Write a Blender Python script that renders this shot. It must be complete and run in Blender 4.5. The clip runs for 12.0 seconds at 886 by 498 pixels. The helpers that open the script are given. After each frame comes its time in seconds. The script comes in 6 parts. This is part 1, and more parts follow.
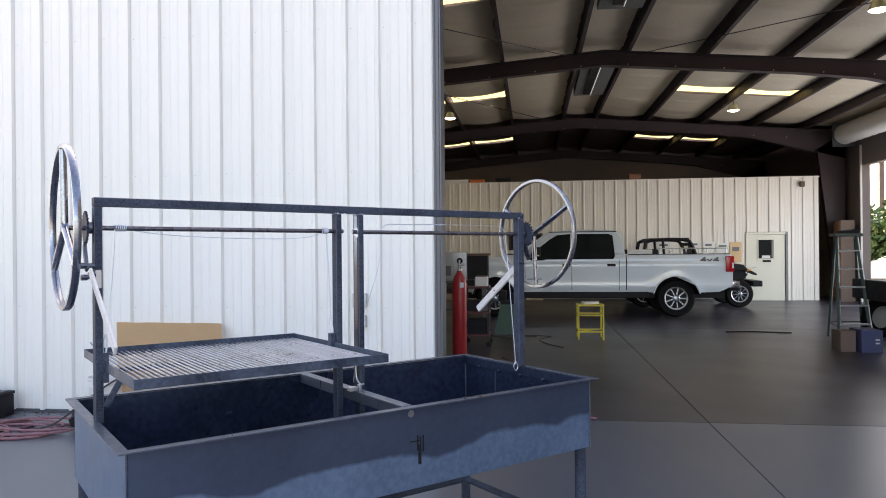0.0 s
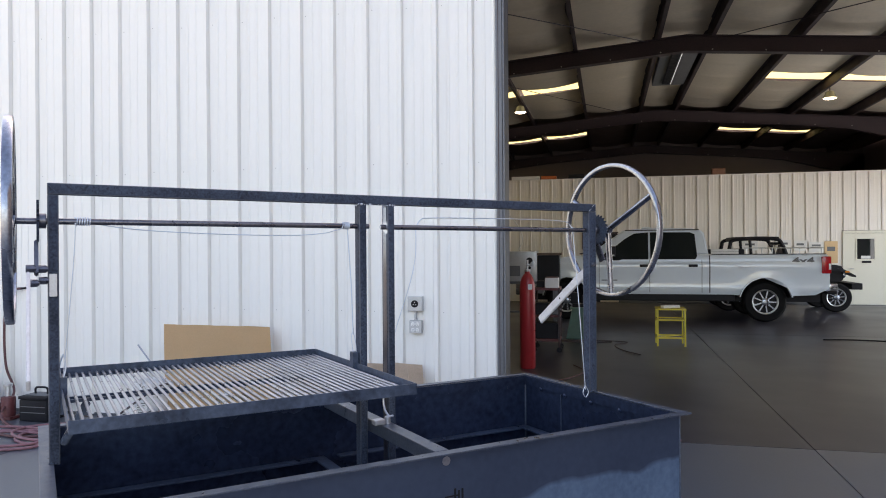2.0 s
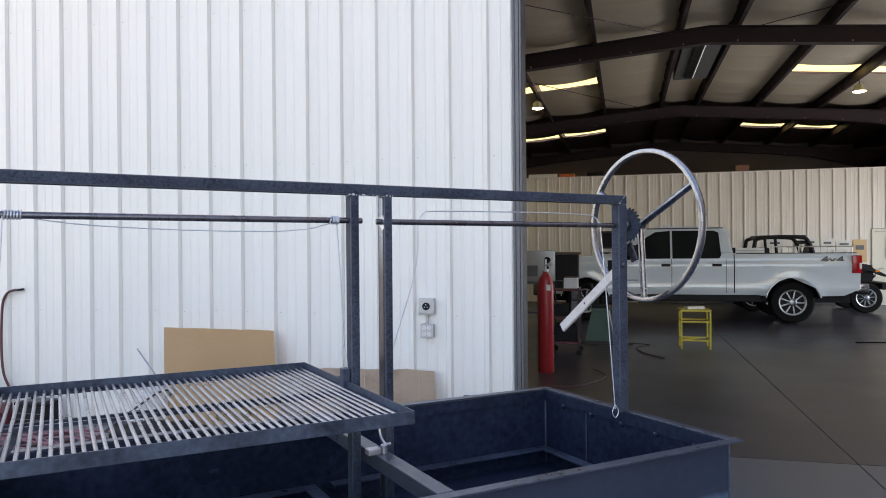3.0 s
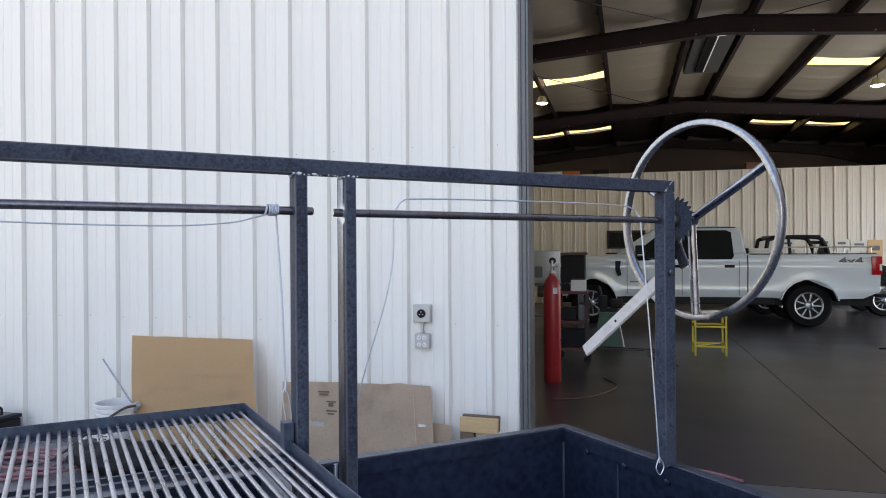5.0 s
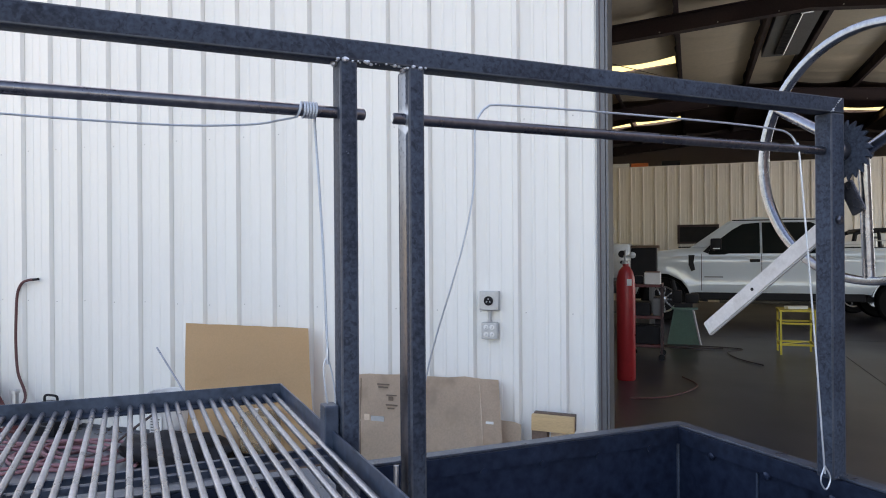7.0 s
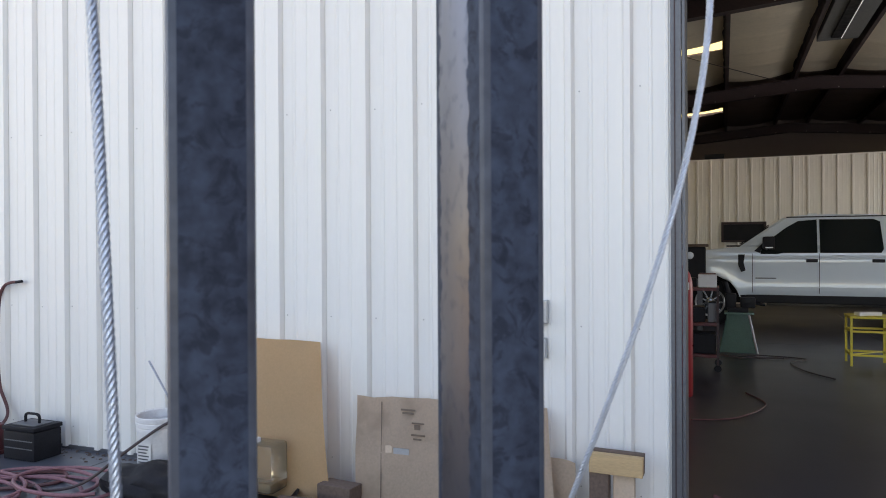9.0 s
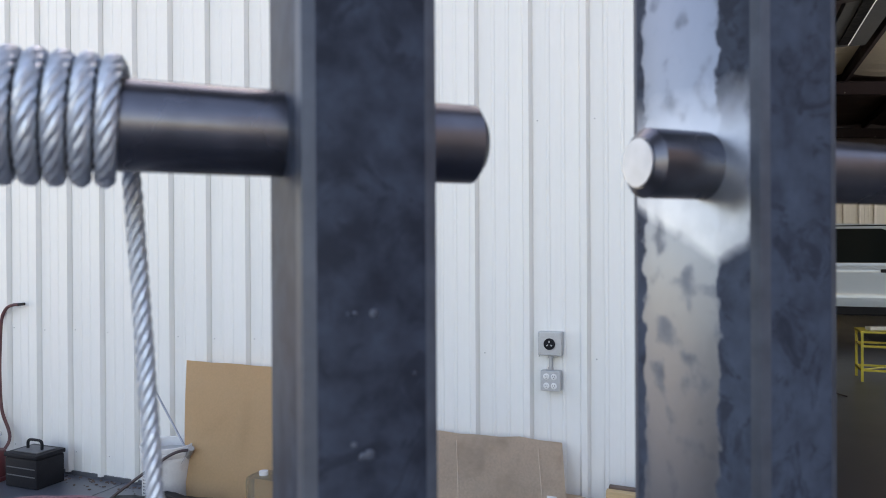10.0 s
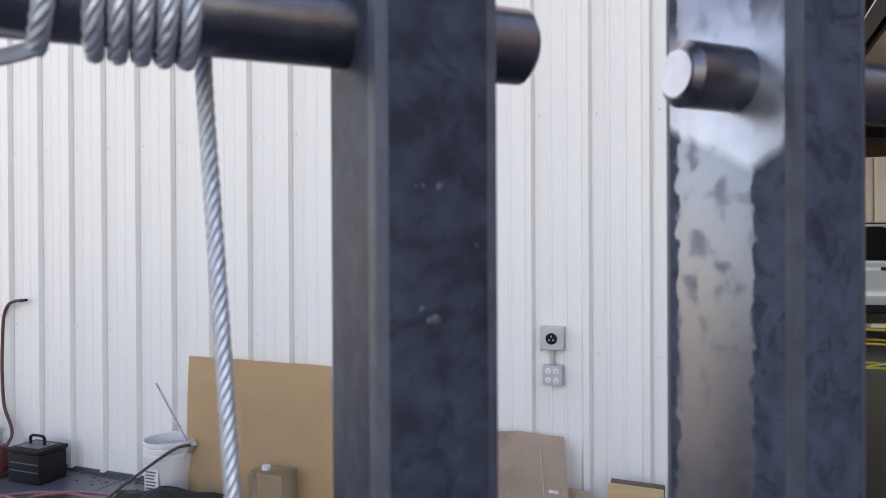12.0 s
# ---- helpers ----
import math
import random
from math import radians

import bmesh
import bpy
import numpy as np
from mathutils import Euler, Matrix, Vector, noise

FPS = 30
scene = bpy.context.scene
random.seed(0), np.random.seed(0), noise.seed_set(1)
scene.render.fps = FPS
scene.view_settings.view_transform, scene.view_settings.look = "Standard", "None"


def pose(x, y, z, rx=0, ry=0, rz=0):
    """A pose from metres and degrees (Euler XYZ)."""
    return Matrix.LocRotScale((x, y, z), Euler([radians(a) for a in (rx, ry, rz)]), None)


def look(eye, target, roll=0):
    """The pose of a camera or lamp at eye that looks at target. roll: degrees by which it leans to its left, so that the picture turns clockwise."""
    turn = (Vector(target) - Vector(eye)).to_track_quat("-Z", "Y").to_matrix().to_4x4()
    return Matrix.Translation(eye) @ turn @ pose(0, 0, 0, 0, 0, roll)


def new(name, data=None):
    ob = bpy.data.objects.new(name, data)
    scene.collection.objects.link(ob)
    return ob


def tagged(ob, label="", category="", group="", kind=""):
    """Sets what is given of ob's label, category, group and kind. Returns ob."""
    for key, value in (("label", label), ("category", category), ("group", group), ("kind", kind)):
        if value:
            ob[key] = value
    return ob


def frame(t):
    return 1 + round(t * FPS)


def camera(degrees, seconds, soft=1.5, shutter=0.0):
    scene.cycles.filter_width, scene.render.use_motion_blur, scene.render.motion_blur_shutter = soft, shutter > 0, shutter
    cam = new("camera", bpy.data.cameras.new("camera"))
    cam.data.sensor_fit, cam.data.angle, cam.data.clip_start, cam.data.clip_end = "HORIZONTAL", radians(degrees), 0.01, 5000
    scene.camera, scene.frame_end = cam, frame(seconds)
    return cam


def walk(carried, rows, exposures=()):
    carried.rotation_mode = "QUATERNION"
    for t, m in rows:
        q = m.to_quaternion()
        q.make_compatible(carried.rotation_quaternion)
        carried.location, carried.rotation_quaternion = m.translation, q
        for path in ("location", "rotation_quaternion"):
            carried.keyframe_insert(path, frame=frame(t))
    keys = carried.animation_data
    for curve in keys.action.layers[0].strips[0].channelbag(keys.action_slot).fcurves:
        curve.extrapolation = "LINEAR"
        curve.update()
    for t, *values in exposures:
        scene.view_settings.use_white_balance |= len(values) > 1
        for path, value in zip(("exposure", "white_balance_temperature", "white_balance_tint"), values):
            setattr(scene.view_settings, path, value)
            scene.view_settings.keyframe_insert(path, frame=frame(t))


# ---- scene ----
cam = camera(63.9, 12.0, soft=1.0)
cam.data.dof.use_dof, cam.data.dof.focus_distance, cam.data.dof.aperture_fstop = True, 5.0, 34.0
PATH = [
    (0, (1.635, -6.4, 1.553), (1.386, -4.416, 1.553), -0.5),
    (0.5, (1.633, -6.266, 1.554), (1.284, -4.297, 1.553), -0.3),
    (1, (1.637, -6.119, 1.553), (1.258, -4.155, 1.552), -0.4),
    (1.5, (1.646, -5.964, 1.554), (1.214, -4.011, 1.552), -0.4),
    (2, (1.638, -5.809, 1.553), (1.188, -3.86, 1.552), -0.4),
    (2.5, (1.62, -5.638, 1.549), (1.17, -3.689, 1.547), -0.5),
    (3, (1.588, -5.458, 1.549), (1.092, -3.521, 1.547), -0.5),
    (5, (1.474, -4.874, 1.554), (0.972, -2.938, 1.551), -0.4),
    (5.5, (1.428, -4.722, 1.55), (0.884, -2.798, 1.548), -0.5),
    (6, (1.373, -4.587, 1.539), (0.712, -2.7, 1.537), -0.4),
    (6.2, (1.357, -4.561, 1.481), (0.695, -2.674, 1.478), -0.3),
    (6.5, (1.339, -4.544, 1.437), (0.677, -2.656, 1.435), -0.4),
    (8.3, (1.141, -4.099, 1.436), (0.476, -2.212, 1.429), -0.4),
    (8.5, (1.09, -3.992, 1.432), (0.426, -2.106, 1.427), -0.3),
    (9, (1.004, -3.778, 1.449), (0.269, -1.918, 1.44), -0.3),
    (9.3, (0.978, -3.736, 1.512), (0.241, -1.877, 1.501), -0.2),
    (9.5, (0.96, -3.721, 1.552), (0.223, -1.862, 1.545), -0.4),
    (9.7, (0.942, -3.717, 1.59), (0.205, -1.858, 1.582), -0.4),
    (9.8, (0.934, -3.716, 1.599), (0.196, -1.857, 1.591), -0.3),
    (10, (0.919, -3.717, 1.607), (0.181, -1.858, 1.599), -0.3),
    (10.5, (0.904, -3.722, 1.606), (0.166, -1.862, 1.598), -0.3),
    (11, (0.911, -3.732, 1.593), (0.172, -1.873, 1.584), -0.2),
    (11.5, (0.917, -3.73, 1.578), (0.178, -1.872, 1.57), -0.3),
    (12, (0.911, -3.729, 1.584), (0.173, -1.87, 1.574), -0.3),
]
walk(cam, [(t, look(e, g, r)) for t, e, g, r in PATH], exposures=[(0.0, 2.25, 8080, 22), (1.0, 2.18, 8080, 22), (6.0, 2.08, 8080, 21), (8.5, 2.07, 8100, 21), (10.0, 2.07, 8080, 20), (11.0, 2.07, 8300, 22), (12.0, 2.07, 8530, 25)])

# world and sun: open shade on the near side of the building, sun behind it
world = bpy.data.worlds.new("sky")
scene.world = world
world.use_nodes = True
wn, wl = world.node_tree.nodes, world.node_tree.links
SUN_EL, SUN_AZ = 29.0, -14.0
sky = wn.new("ShaderNodeTexSky")
sky.sky_type = 'NISHITA'
sky.sun_disc = False
sky.sun_elevation = radians(SUN_EL)
sky.sun_rotation = radians(SUN_AZ)
sky.dust_density = 2.0
wn["Background"].inputs[1].default_value = 0.15
wl.new(sky.outputs[0], wn["Background"].inputs[0])
sun = new("sun", bpy.data.lights.new("sun", 'SUN'))
sun.data.energy, sun.data.angle, sun.data.color = 3.5, radians(0.55), (1.0, 0.95, 0.88)
ce = math.cos(radians(SUN_EL))
sun.matrix_world = look((0, 0, 0), (-ce * math.sin(radians(SUN_AZ)), -ce * math.cos(radians(SUN_AZ)), -math.sin(radians(SUN_EL))))

# daylight that enters by the open side doorway
door_light = new("side_door_daylight", bpy.data.lights.new("side_door_daylight", 'AREA'))
door_light.data.shape, door_light.data.size, door_light.data.size_y = 'RECTANGLE', 7.0, 3.3
door_light.data.energy, door_light.data.color = 72.0, (0.62, 0.81, 1.0)
door_light.matrix_world = look((10.75, 9.05, 1.85), (0.0, 9.05, 1.85))


# ---- materials ----
def material(name, color, rough=0.5, metal=0.0, vary=0.12, scale=6.0, fine=60.0, bump=0.02, tint=None, stain=0.0,
             stain_color=(0.1, 0.09, 0.08), stain_scale=1.5, rough_vary=0.1, stretch=(1, 1, 1), random_amount=0.0, spec=0.5, coat=0.0, relief=0.002, distort=0.0, cover=0.52, edge=0.20):
    m = bpy.data.materials.new(name)
    m.use_nodes = True
    n, l = m.node_tree.nodes, m.node_tree.links
    b = n["Principled BSDF"]
    b.inputs["Metallic"].default_value = metal
    b.inputs["Specular IOR Level"].default_value = spec
    b.inputs["Coat Weight"].default_value = coat
    geo = n.new("ShaderNodeNewGeometry")
    mp = n.new("ShaderNodeMapping")
    mp.inputs["Scale"].default_value = stretch
    l.new(geo.outputs["Position"], mp.inputs[0])
    big, small = n.new("ShaderNodeTexNoise"), n.new("ShaderNodeTexNoise")
    big.inputs["Scale"].default_value, small.inputs["Scale"].default_value = scale, fine
    big.inputs["Detail"].default_value, small.inputs["Detail"].default_value = 5.0, 4.0
    l.new(mp.outputs[0], big.inputs["Vector"])
    l.new(mp.outputs[0], small.inputs["Vector"])
    add = n.new("ShaderNodeMath")
    add.operation = 'ADD'
    l.new(big.outputs[0], add.inputs[0])
    l.new(small.outputs[0], add.inputs[1])
    rng = n.new("ShaderNodeMapRange")
    rng.inputs["From Min"].default_value, rng.inputs["From Max"].default_value = 0.65, 1.35
    l.new(add.outputs[0], rng.inputs[0])
    ramp = n.new("ShaderNodeMix")
    ramp.data_type = 'RGBA'
    t = tint or tuple(c * (1 + vary) for c in color)
    ramp.inputs[6].default_value = (*[c * (1 - vary) for c in color], 1)
    ramp.inputs[7].default_value = (*t, 1)
    l.new(rng.outputs[0], ramp.inputs[0])
    out = ramp.outputs[2]
    if stain:
        st = n.new("ShaderNodeTexNoise")
        st.inputs["Scale"].default_value, st.inputs["Detail"].default_value, st.inputs["Roughness"].default_value = stain_scale, 7.0, 0.65
        st.inputs["Distortion"].default_value = distort
        l.new(mp.outputs[0], st.inputs["Vector"])
        sr = n.new("ShaderNodeMapRange")
        sr.inputs["From Min"].default_value, sr.inputs["From Max"].default_value = cover, cover + edge
        sr.inputs["To Max"].default_value = stain
        l.new(st.outputs[0], sr.inputs[0])
        mx = n.new("ShaderNodeMix")
        mx.data_type = 'RGBA'
        mx.inputs[7].default_value = (*stain_color, 1)
        l.new(sr.outputs[0], mx.inputs[0])
        l.new(out, mx.inputs[6])
        out = mx.outputs[2]
    if random_amount:
        inf = n.new("ShaderNodeObjectInfo")
        rr = n.new("ShaderNodeMapRange")
        rr.inputs["To Min"].default_value, rr.inputs["To Max"].default_value = 1 - random_amount, 1 + random_amount
        l.new(inf.outputs["Random"], rr.inputs[0])
        mu = n.new("ShaderNodeVectorMath")
        mu.operation = 'SCALE'
        l.new(out, mu.inputs[0])
        l.new(rr.outputs[0], mu.inputs["Scale"])
        out = mu.outputs[0]
    l.new(out, b.inputs["Base Color"])
    rr = n.new("ShaderNodeMapRange")
    rr.inputs["From Min"].default_value, rr.inputs["From Max"].default_value = 0.3, 0.7
    rr.inputs["To Min"].default_value, rr.inputs["To Max"].default_value = max(0.02, rough - rough_vary), min(1, rough + rough_vary)
    l.new(big.outputs[0], rr.inputs[0])
    l.new(rr.outputs[0], b.inputs["Roughness"])
    if bump:
        bu = n.new("ShaderNodeBump")
        bu.inputs["Strength"].default_value, bu.inputs["Distance"].default_value = min(1.0, bump * 10), relief
        l.new(small.outputs[0], bu.inputs["Height"])
        l.new(bu.outputs[0], b.inputs["Normal"])
    return m


def glass_material(name, color, rough=0.02, alpha=None):
    m = bpy.data.materials.new(name)
    m.use_nodes = True
    b = m.node_tree.nodes["Principled BSDF"]
    b.inputs["Base Color"].default_value = (*color, 1)
    b.inputs["Roughness"].default_value = rough
    if alpha is not None:
        b.inputs["Transmission Weight"].default_value = alpha
    return m


def glow_material(name, color, strength):
    m = bpy.data.materials.new(name)
    m.use_nodes = True
    b = m.node_tree.nodes["Principled BSDF"]
    b.inputs["Base Color"].default_value = (*color, 1)
    b.inputs["Emission Color"].default_value = (*color, 1)
    b.inputs["Emission Strength"].default_value = strength
    return m


def node_math(nt, op, a, b=None):
    q = nt.nodes.new("ShaderNodeMath")
    q.operation = op
    for i, x in enumerate((a, b)):
        if x is None:
            continue
        if isinstance(x, (int, float)):
            q.inputs[i].default_value = x
        else:
            nt.links.new(x, q.inputs[i])
    return q.outputs[0]


WHITE_WALL = material("painted_white_steel", (0.80, 0.79, 0.745), 0.42, 0, 0.02, 1.2, 30, 0.004, stain=0.04, stain_color=(0.55, 0.52, 0.46), stain_scale=2.5, stretch=(1.6, 1, 0.35))
CREAM_WALL = material("painted_cream_steel", (0.78, 0.74, 0.69), 0.5, 0, 0.03, 1.2, 30, 0.004, stain=0.12, stain_color=(0.45, 0.42, 0.34))
TRIM_GREY = material("grey_painted_trim", (0.12, 0.125, 0.135), 0.45, 0.3, 0.15, 3, 50, 0.01)
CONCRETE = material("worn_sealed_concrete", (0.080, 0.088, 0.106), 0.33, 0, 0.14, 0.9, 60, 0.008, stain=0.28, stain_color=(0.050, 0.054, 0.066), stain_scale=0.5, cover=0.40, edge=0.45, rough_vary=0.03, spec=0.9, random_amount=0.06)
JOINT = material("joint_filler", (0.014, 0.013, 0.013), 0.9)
# indoor slabs: stained concrete with the workshop's dimness put into its darker colour
SHOP_FLOOR = material("stained_shop_concrete_in_shade", (0.038, 0.034, 0.045), 0.33, 0, 0.16, 0.9, 60, 0.006, stain=0.35, cover=0.40, edge=0.45, stain_color=(0.026, 0.024, 0.030), stain_scale=0.5, rough_vary=0.035, spec=0.42, random_amount=0.05)
GROUND = material("pale_gravel_ground", (0.37, 0.34, 0.29), 0.9, 0, 0.2, 0.6, 20, 0.05)
INSULATION = material("roof_insulation_blanket", (0.66, 0.565, 0.435), 0.6, 0, 0.08, 1.5, 12, 0.02, stain=0.15, stain_color=(0.35, 0.33, 0.28))
DARK_FRAME = material("red_oxide_primer_steel", (0.046, 0.027, 0.029), 0.6, 0.1, 0.25, 2.5, 40, 0.01)
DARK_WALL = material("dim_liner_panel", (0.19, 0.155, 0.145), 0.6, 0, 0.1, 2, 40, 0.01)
STEEL = material("mill_scale_steel", (0.040, 0.058, 0.090), 0.38, 0.3, 0.4, 7, 60, 0.015, tint=(0.085, 0.118, 0.175), spec=0.3, stain=0.4, stain_color=(0.034, 0.038, 0.052), stain_scale=5, rough_vary=0.12, relief=0.0003)
# steel for the fire box inside, its shade put into the darker colour
INNER_STEEL = material("mill_scale_plate_in_shade", (0.024, 0.036, 0.068), 0.33, 0.55, 0.3, 2, 40, 0.006, tint=(0.052, 0.078, 0.140), spec=0.3, stain=0.5, stain_color=(0.016, 0.018, 0.026), stain_scale=3.5, rough_vary=0.10, relief=0.0003)
WORN_FLANGE = material("scuffed_flange_steel", (0.060, 0.080, 0.115), 0.36, 0.4, 0.3, 9, 120, 0.01, tint=(0.120, 0.145, 0.190), spec=0.4, stain=0.5, stain_color=(0.045, 0.048, 0.062), stain_scale=7, stretch=(3, 3, 1), relief=0.0003)
TUBE_ARGS = dict(color=(0.038, 0.046, 0.067), rough=0.50, metal=0.0, vary=0.35, scale=9, fine=150, bump=0.03, tint=(0.070, 0.092, 0.131), stain=0.55, stain_color=(0.019, 0.022, 0.032), stain_scale=85, distort=1.2, spec=0.06, cover=0.52, edge=0.09, rough_vary=0.10, relief=0.0002)
TUBE_STEEL = material("hot_rolled_tube_steel", **TUBE_ARGS)
EDGE_STEEL = material("pale_tube_edge", (0.045, 0.056, 0.078), 0.48, 0.10, 0.3, 14, 140, 0.01, tint=(0.080, 0.098, 0.128), stain=0.7, stain_color=(0.05, 0.055, 0.07), stain_scale=24, relief=0.0002)
BRIGHT_STEEL = material("ground_bright_steel", (0.46, 0.49, 0.54), 0.42, 0.9, 0.12, 30, 220, 0.02, stain=0.4, stain_color=(0.35, 0.33, 0.33), stain_scale=40, relief=0.0003)
WELD = material("silver_weld_bead", (0.78, 0.80, 0.83), 0.36, 0.8, 0.2, 60, 300, 0.03, relief=0.0003)
SHAFT_STEEL = material("dark_turned_shaft", (0.150, 0.152, 0.172), 0.30, 0.9, 0.25, 20, 120, 0.01, relief=0.0002)
WHEEL_STEEL = material("brushed_wheel_steel", (0.24, 0.26, 0.30), 0.26, 1.0, 0.25, 10, 120, 0.012, tint=(0.38, 0.41, 0.46), stain=0.3, stain_color=(0.095, 0.10, 0.12), stain_scale=5, relief=0.0003)
ROD_STEEL = material("plain_round_rod", (0.34, 0.355, 0.39), 0.34, 0.9, 0.2, 20, 120, 0.02, stain=0.4, stain_color=(0.20, 0.19, 0.20), stain_scale=14, random_amount=0.12)
CABLE = material("galvanised_wire_rope", (0.60, 0.66, 0.73), 0.40, 0.6, 0.12, 60, 400, 0.02)
WHITE_BAR = material("white_scuffed_bar", (0.62, 0.61, 0.60), 0.5, 0.1, 0.12, 20, 120, 0.02, stain=0.5, stain_color=(0.36, 0.32, 0.30), stain_scale=18)
TAN_CARD = material("tan_cardboard", (0.68, 0.465, 0.265), 0.75, 0, 0.06, 3, 80, 0.02, stain=0.15, stain_color=(0.50, 0.34, 0.19))
OLD_CARD = material("old_stained_cardboard", (0.60, 0.47, 0.355), 0.8, 0, 0.12, 4, 80, 0.03, stain=0.6, stain_color=(0.36, 0.26, 0.185), stain_scale=5)
PRINT_INK = material("faded_print", (0.16, 0.115, 0.085), 0.8)
WOOD = material("raw_pine", (0.55, 0.38, 0.20), 0.7, 0, 0.25, 3, 60, 0.03, stretch=(0.6, 6, 9))
DARK_WOOD = material("dark_weathered_wood", (0.13, 0.09, 0.07), 0.8, 0, 0.3, 4, 60, 0.04)
BLACK = material("black_plastic", (0.016, 0.016, 0.019), 0.5, 0, 0.3, 8, 90, 0.02, spec=0.14)
RUBBER = material("black_rubber", (0.009, 0.009, 0.010), 0.85, 0, 0.3, 8, 90, 0.03, spec=0.15)
HOSE_RED = material("faded_red_rubber_hose", (0.235, 0.105, 0.12), 0.6, 0, 0.25, 5, 60, 0.02)
DARK_HOSE = material("dark_red_brown_hose", (0.115, 0.042, 0.042), 0.6, 0, 0.25, 5, 60, 0.02)
BUCKET_WHITE = material("white_polyethylene", (0.72, 0.72, 0.71), 0.4, 0, 0.05, 5, 60, 0.01, stain=0.35, stain_color=(0.35, 0.32, 0.29), stain_scale=7)
BOX_GREY = material("galvanised_box", (0.44, 0.45, 0.46), 0.4, 0.5, 0.1, 20, 100, 0.01)
CYL_RED = material("red_cylinder_paint", (0.36, 0.025, 0.028), 0.35, 0, 0.15, 4, 60, 0.01, stain=0.3, stain_color=(0.16, 0.015, 0.018), stain_scale=5)
JACK_RED = material("dull_red_paint", (0.11, 0.026, 0.028), 0.5, 0, 0.3, 8, 60, 0.02, stain=0.4)
GREEN = material("green_machine_paint", (0.10, 0.20, 0.16), 0.5, 0, 0.2, 4, 60, 0.02, stain=0.4, stain_color=(0.06, 0.08, 0.07))
YELLOW = material("yellow_stand_paint", (0.62, 0.50, 0.04), 0.45, 0, 0.15, 6, 60, 0.02, stain=0.3, stain_color=(0.25, 0.2, 0.05))
TRUCK_WHITE = material("white_car_paint", (0.67, 0.74, 0.80), 0.16, 0, 0.01, 1, 10, 0, coat=1.0, rough_vary=0.03)
CHROME = material("bright_chrome", (0.75, 0.76, 0.78), 0.12, 1.0, 0.05, 5, 40, 0)
DARK_GLASS = glass_material("tinted_glass", (0.012, 0.016, 0.016), 0.03)
TAIL_RED = glass_material("red_lamp_lens", (0.45, 0.01, 0.015), 0.12)
AMBER = glass_material("amber_lens", (0.8, 0.25, 0.03), 0.15)
LADDER_PAINT = material("weathered_ladder_green", (0.055, 0.08, 0.075), 0.5, 0.1, 0.2, 6, 60, 0.02)
ALUMINIUM = material("dull_aluminium", (0.55, 0.56, 0.57), 0.4, 0.9, 0.1, 10, 80, 0.01)
ORANGE = material("orange_plastic_case", (0.62, 0.15, 0.04), 0.5, 0, 0.1, 4, 40, 0.01)
BLUE_BOX = material("dark_blue_carton", (0.035, 0.045, 0.11), 0.6, 0, 0.1, 4, 40, 0.01)
PAPER = material("white_paper", (0.72, 0.72, 0.70), 0.7, 0, 0.05, 4, 40, 0.0)
DOOR_PAINT = material("off_white_door_paint", (0.68, 0.66, 0.56), 0.45, 0, 0.03, 2, 40, 0.005)
CLEAR_PLASTIC = glass_material("clear_jug_plastic", (0.86, 0.76, 0.58), 0.14, 0.88)
BROWN_CABLE = material("dark_brown_cable_sheath", (0.060, 0.042, 0.042), 0.6, 0, 0.25, 5, 60, 0.02)
# back bay ceiling: low light is put into this dark colour
BACK_ROOF = material("shade_darkened_back_roof", (0.11, 0.072, 0.064), 0.6, 0, 0.2, 2, 40, 0.01)
VENT_GREY = material("dusty_vent_grey", (0.15, 0.15, 0.15), 0.6, 0.1, 0.2, 4, 40, 0.01)
SKYLIGHT = glow_material("daylit_translucent_panel", (1.0, 0.92, 0.43), 0.42)
LAMP_GLOW = glow_material("lit_lamp_lens", (1.0, 0.88, 0.66), 3.0)
SLIT = glow_material("daylit_vent_gap", (0.9, 0.95, 1.0), 0.12)
YELLOW_TAPE = material("yellow_strap", (0.75, 0.62, 0.03), 0.6)
SCREW = material("screw_head", (0.45, 0.44, 0.42), 0.5, 0.6)


def box_stain_steel():
    """Steel plate with a wavy dark water band along its upper edge."""
    m = material("water_marked_steel_plate", (0.120, 0.195, 0.305), 0.36, 0.6, 0.12, 2.5, 40, 0.006, tint=(0.180, 0.280, 0.420), spec=0.15, stain=0.2, stain_color=(0.085, 0.10, 0.15), stain_scale=8, rough_vary=0.1, relief=0.0005)
    nt = m.node_tree
    n, l = nt.nodes, nt.links
    b = n["Principled BSDF"]
    src = b.inputs["Base Color"].links[0].from_socket
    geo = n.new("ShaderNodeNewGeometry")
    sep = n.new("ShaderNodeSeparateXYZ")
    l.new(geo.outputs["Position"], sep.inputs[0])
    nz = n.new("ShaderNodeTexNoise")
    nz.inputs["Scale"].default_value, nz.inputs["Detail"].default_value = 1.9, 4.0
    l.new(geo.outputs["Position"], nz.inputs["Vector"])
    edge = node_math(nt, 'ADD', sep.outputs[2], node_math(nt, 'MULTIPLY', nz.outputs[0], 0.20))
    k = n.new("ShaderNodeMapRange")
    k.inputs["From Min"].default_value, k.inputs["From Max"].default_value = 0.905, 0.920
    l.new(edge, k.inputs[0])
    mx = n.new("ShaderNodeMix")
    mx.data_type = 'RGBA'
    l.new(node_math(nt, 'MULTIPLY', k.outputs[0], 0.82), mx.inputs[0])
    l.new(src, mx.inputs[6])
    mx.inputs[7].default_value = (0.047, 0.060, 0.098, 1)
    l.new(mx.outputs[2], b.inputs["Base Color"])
    return m


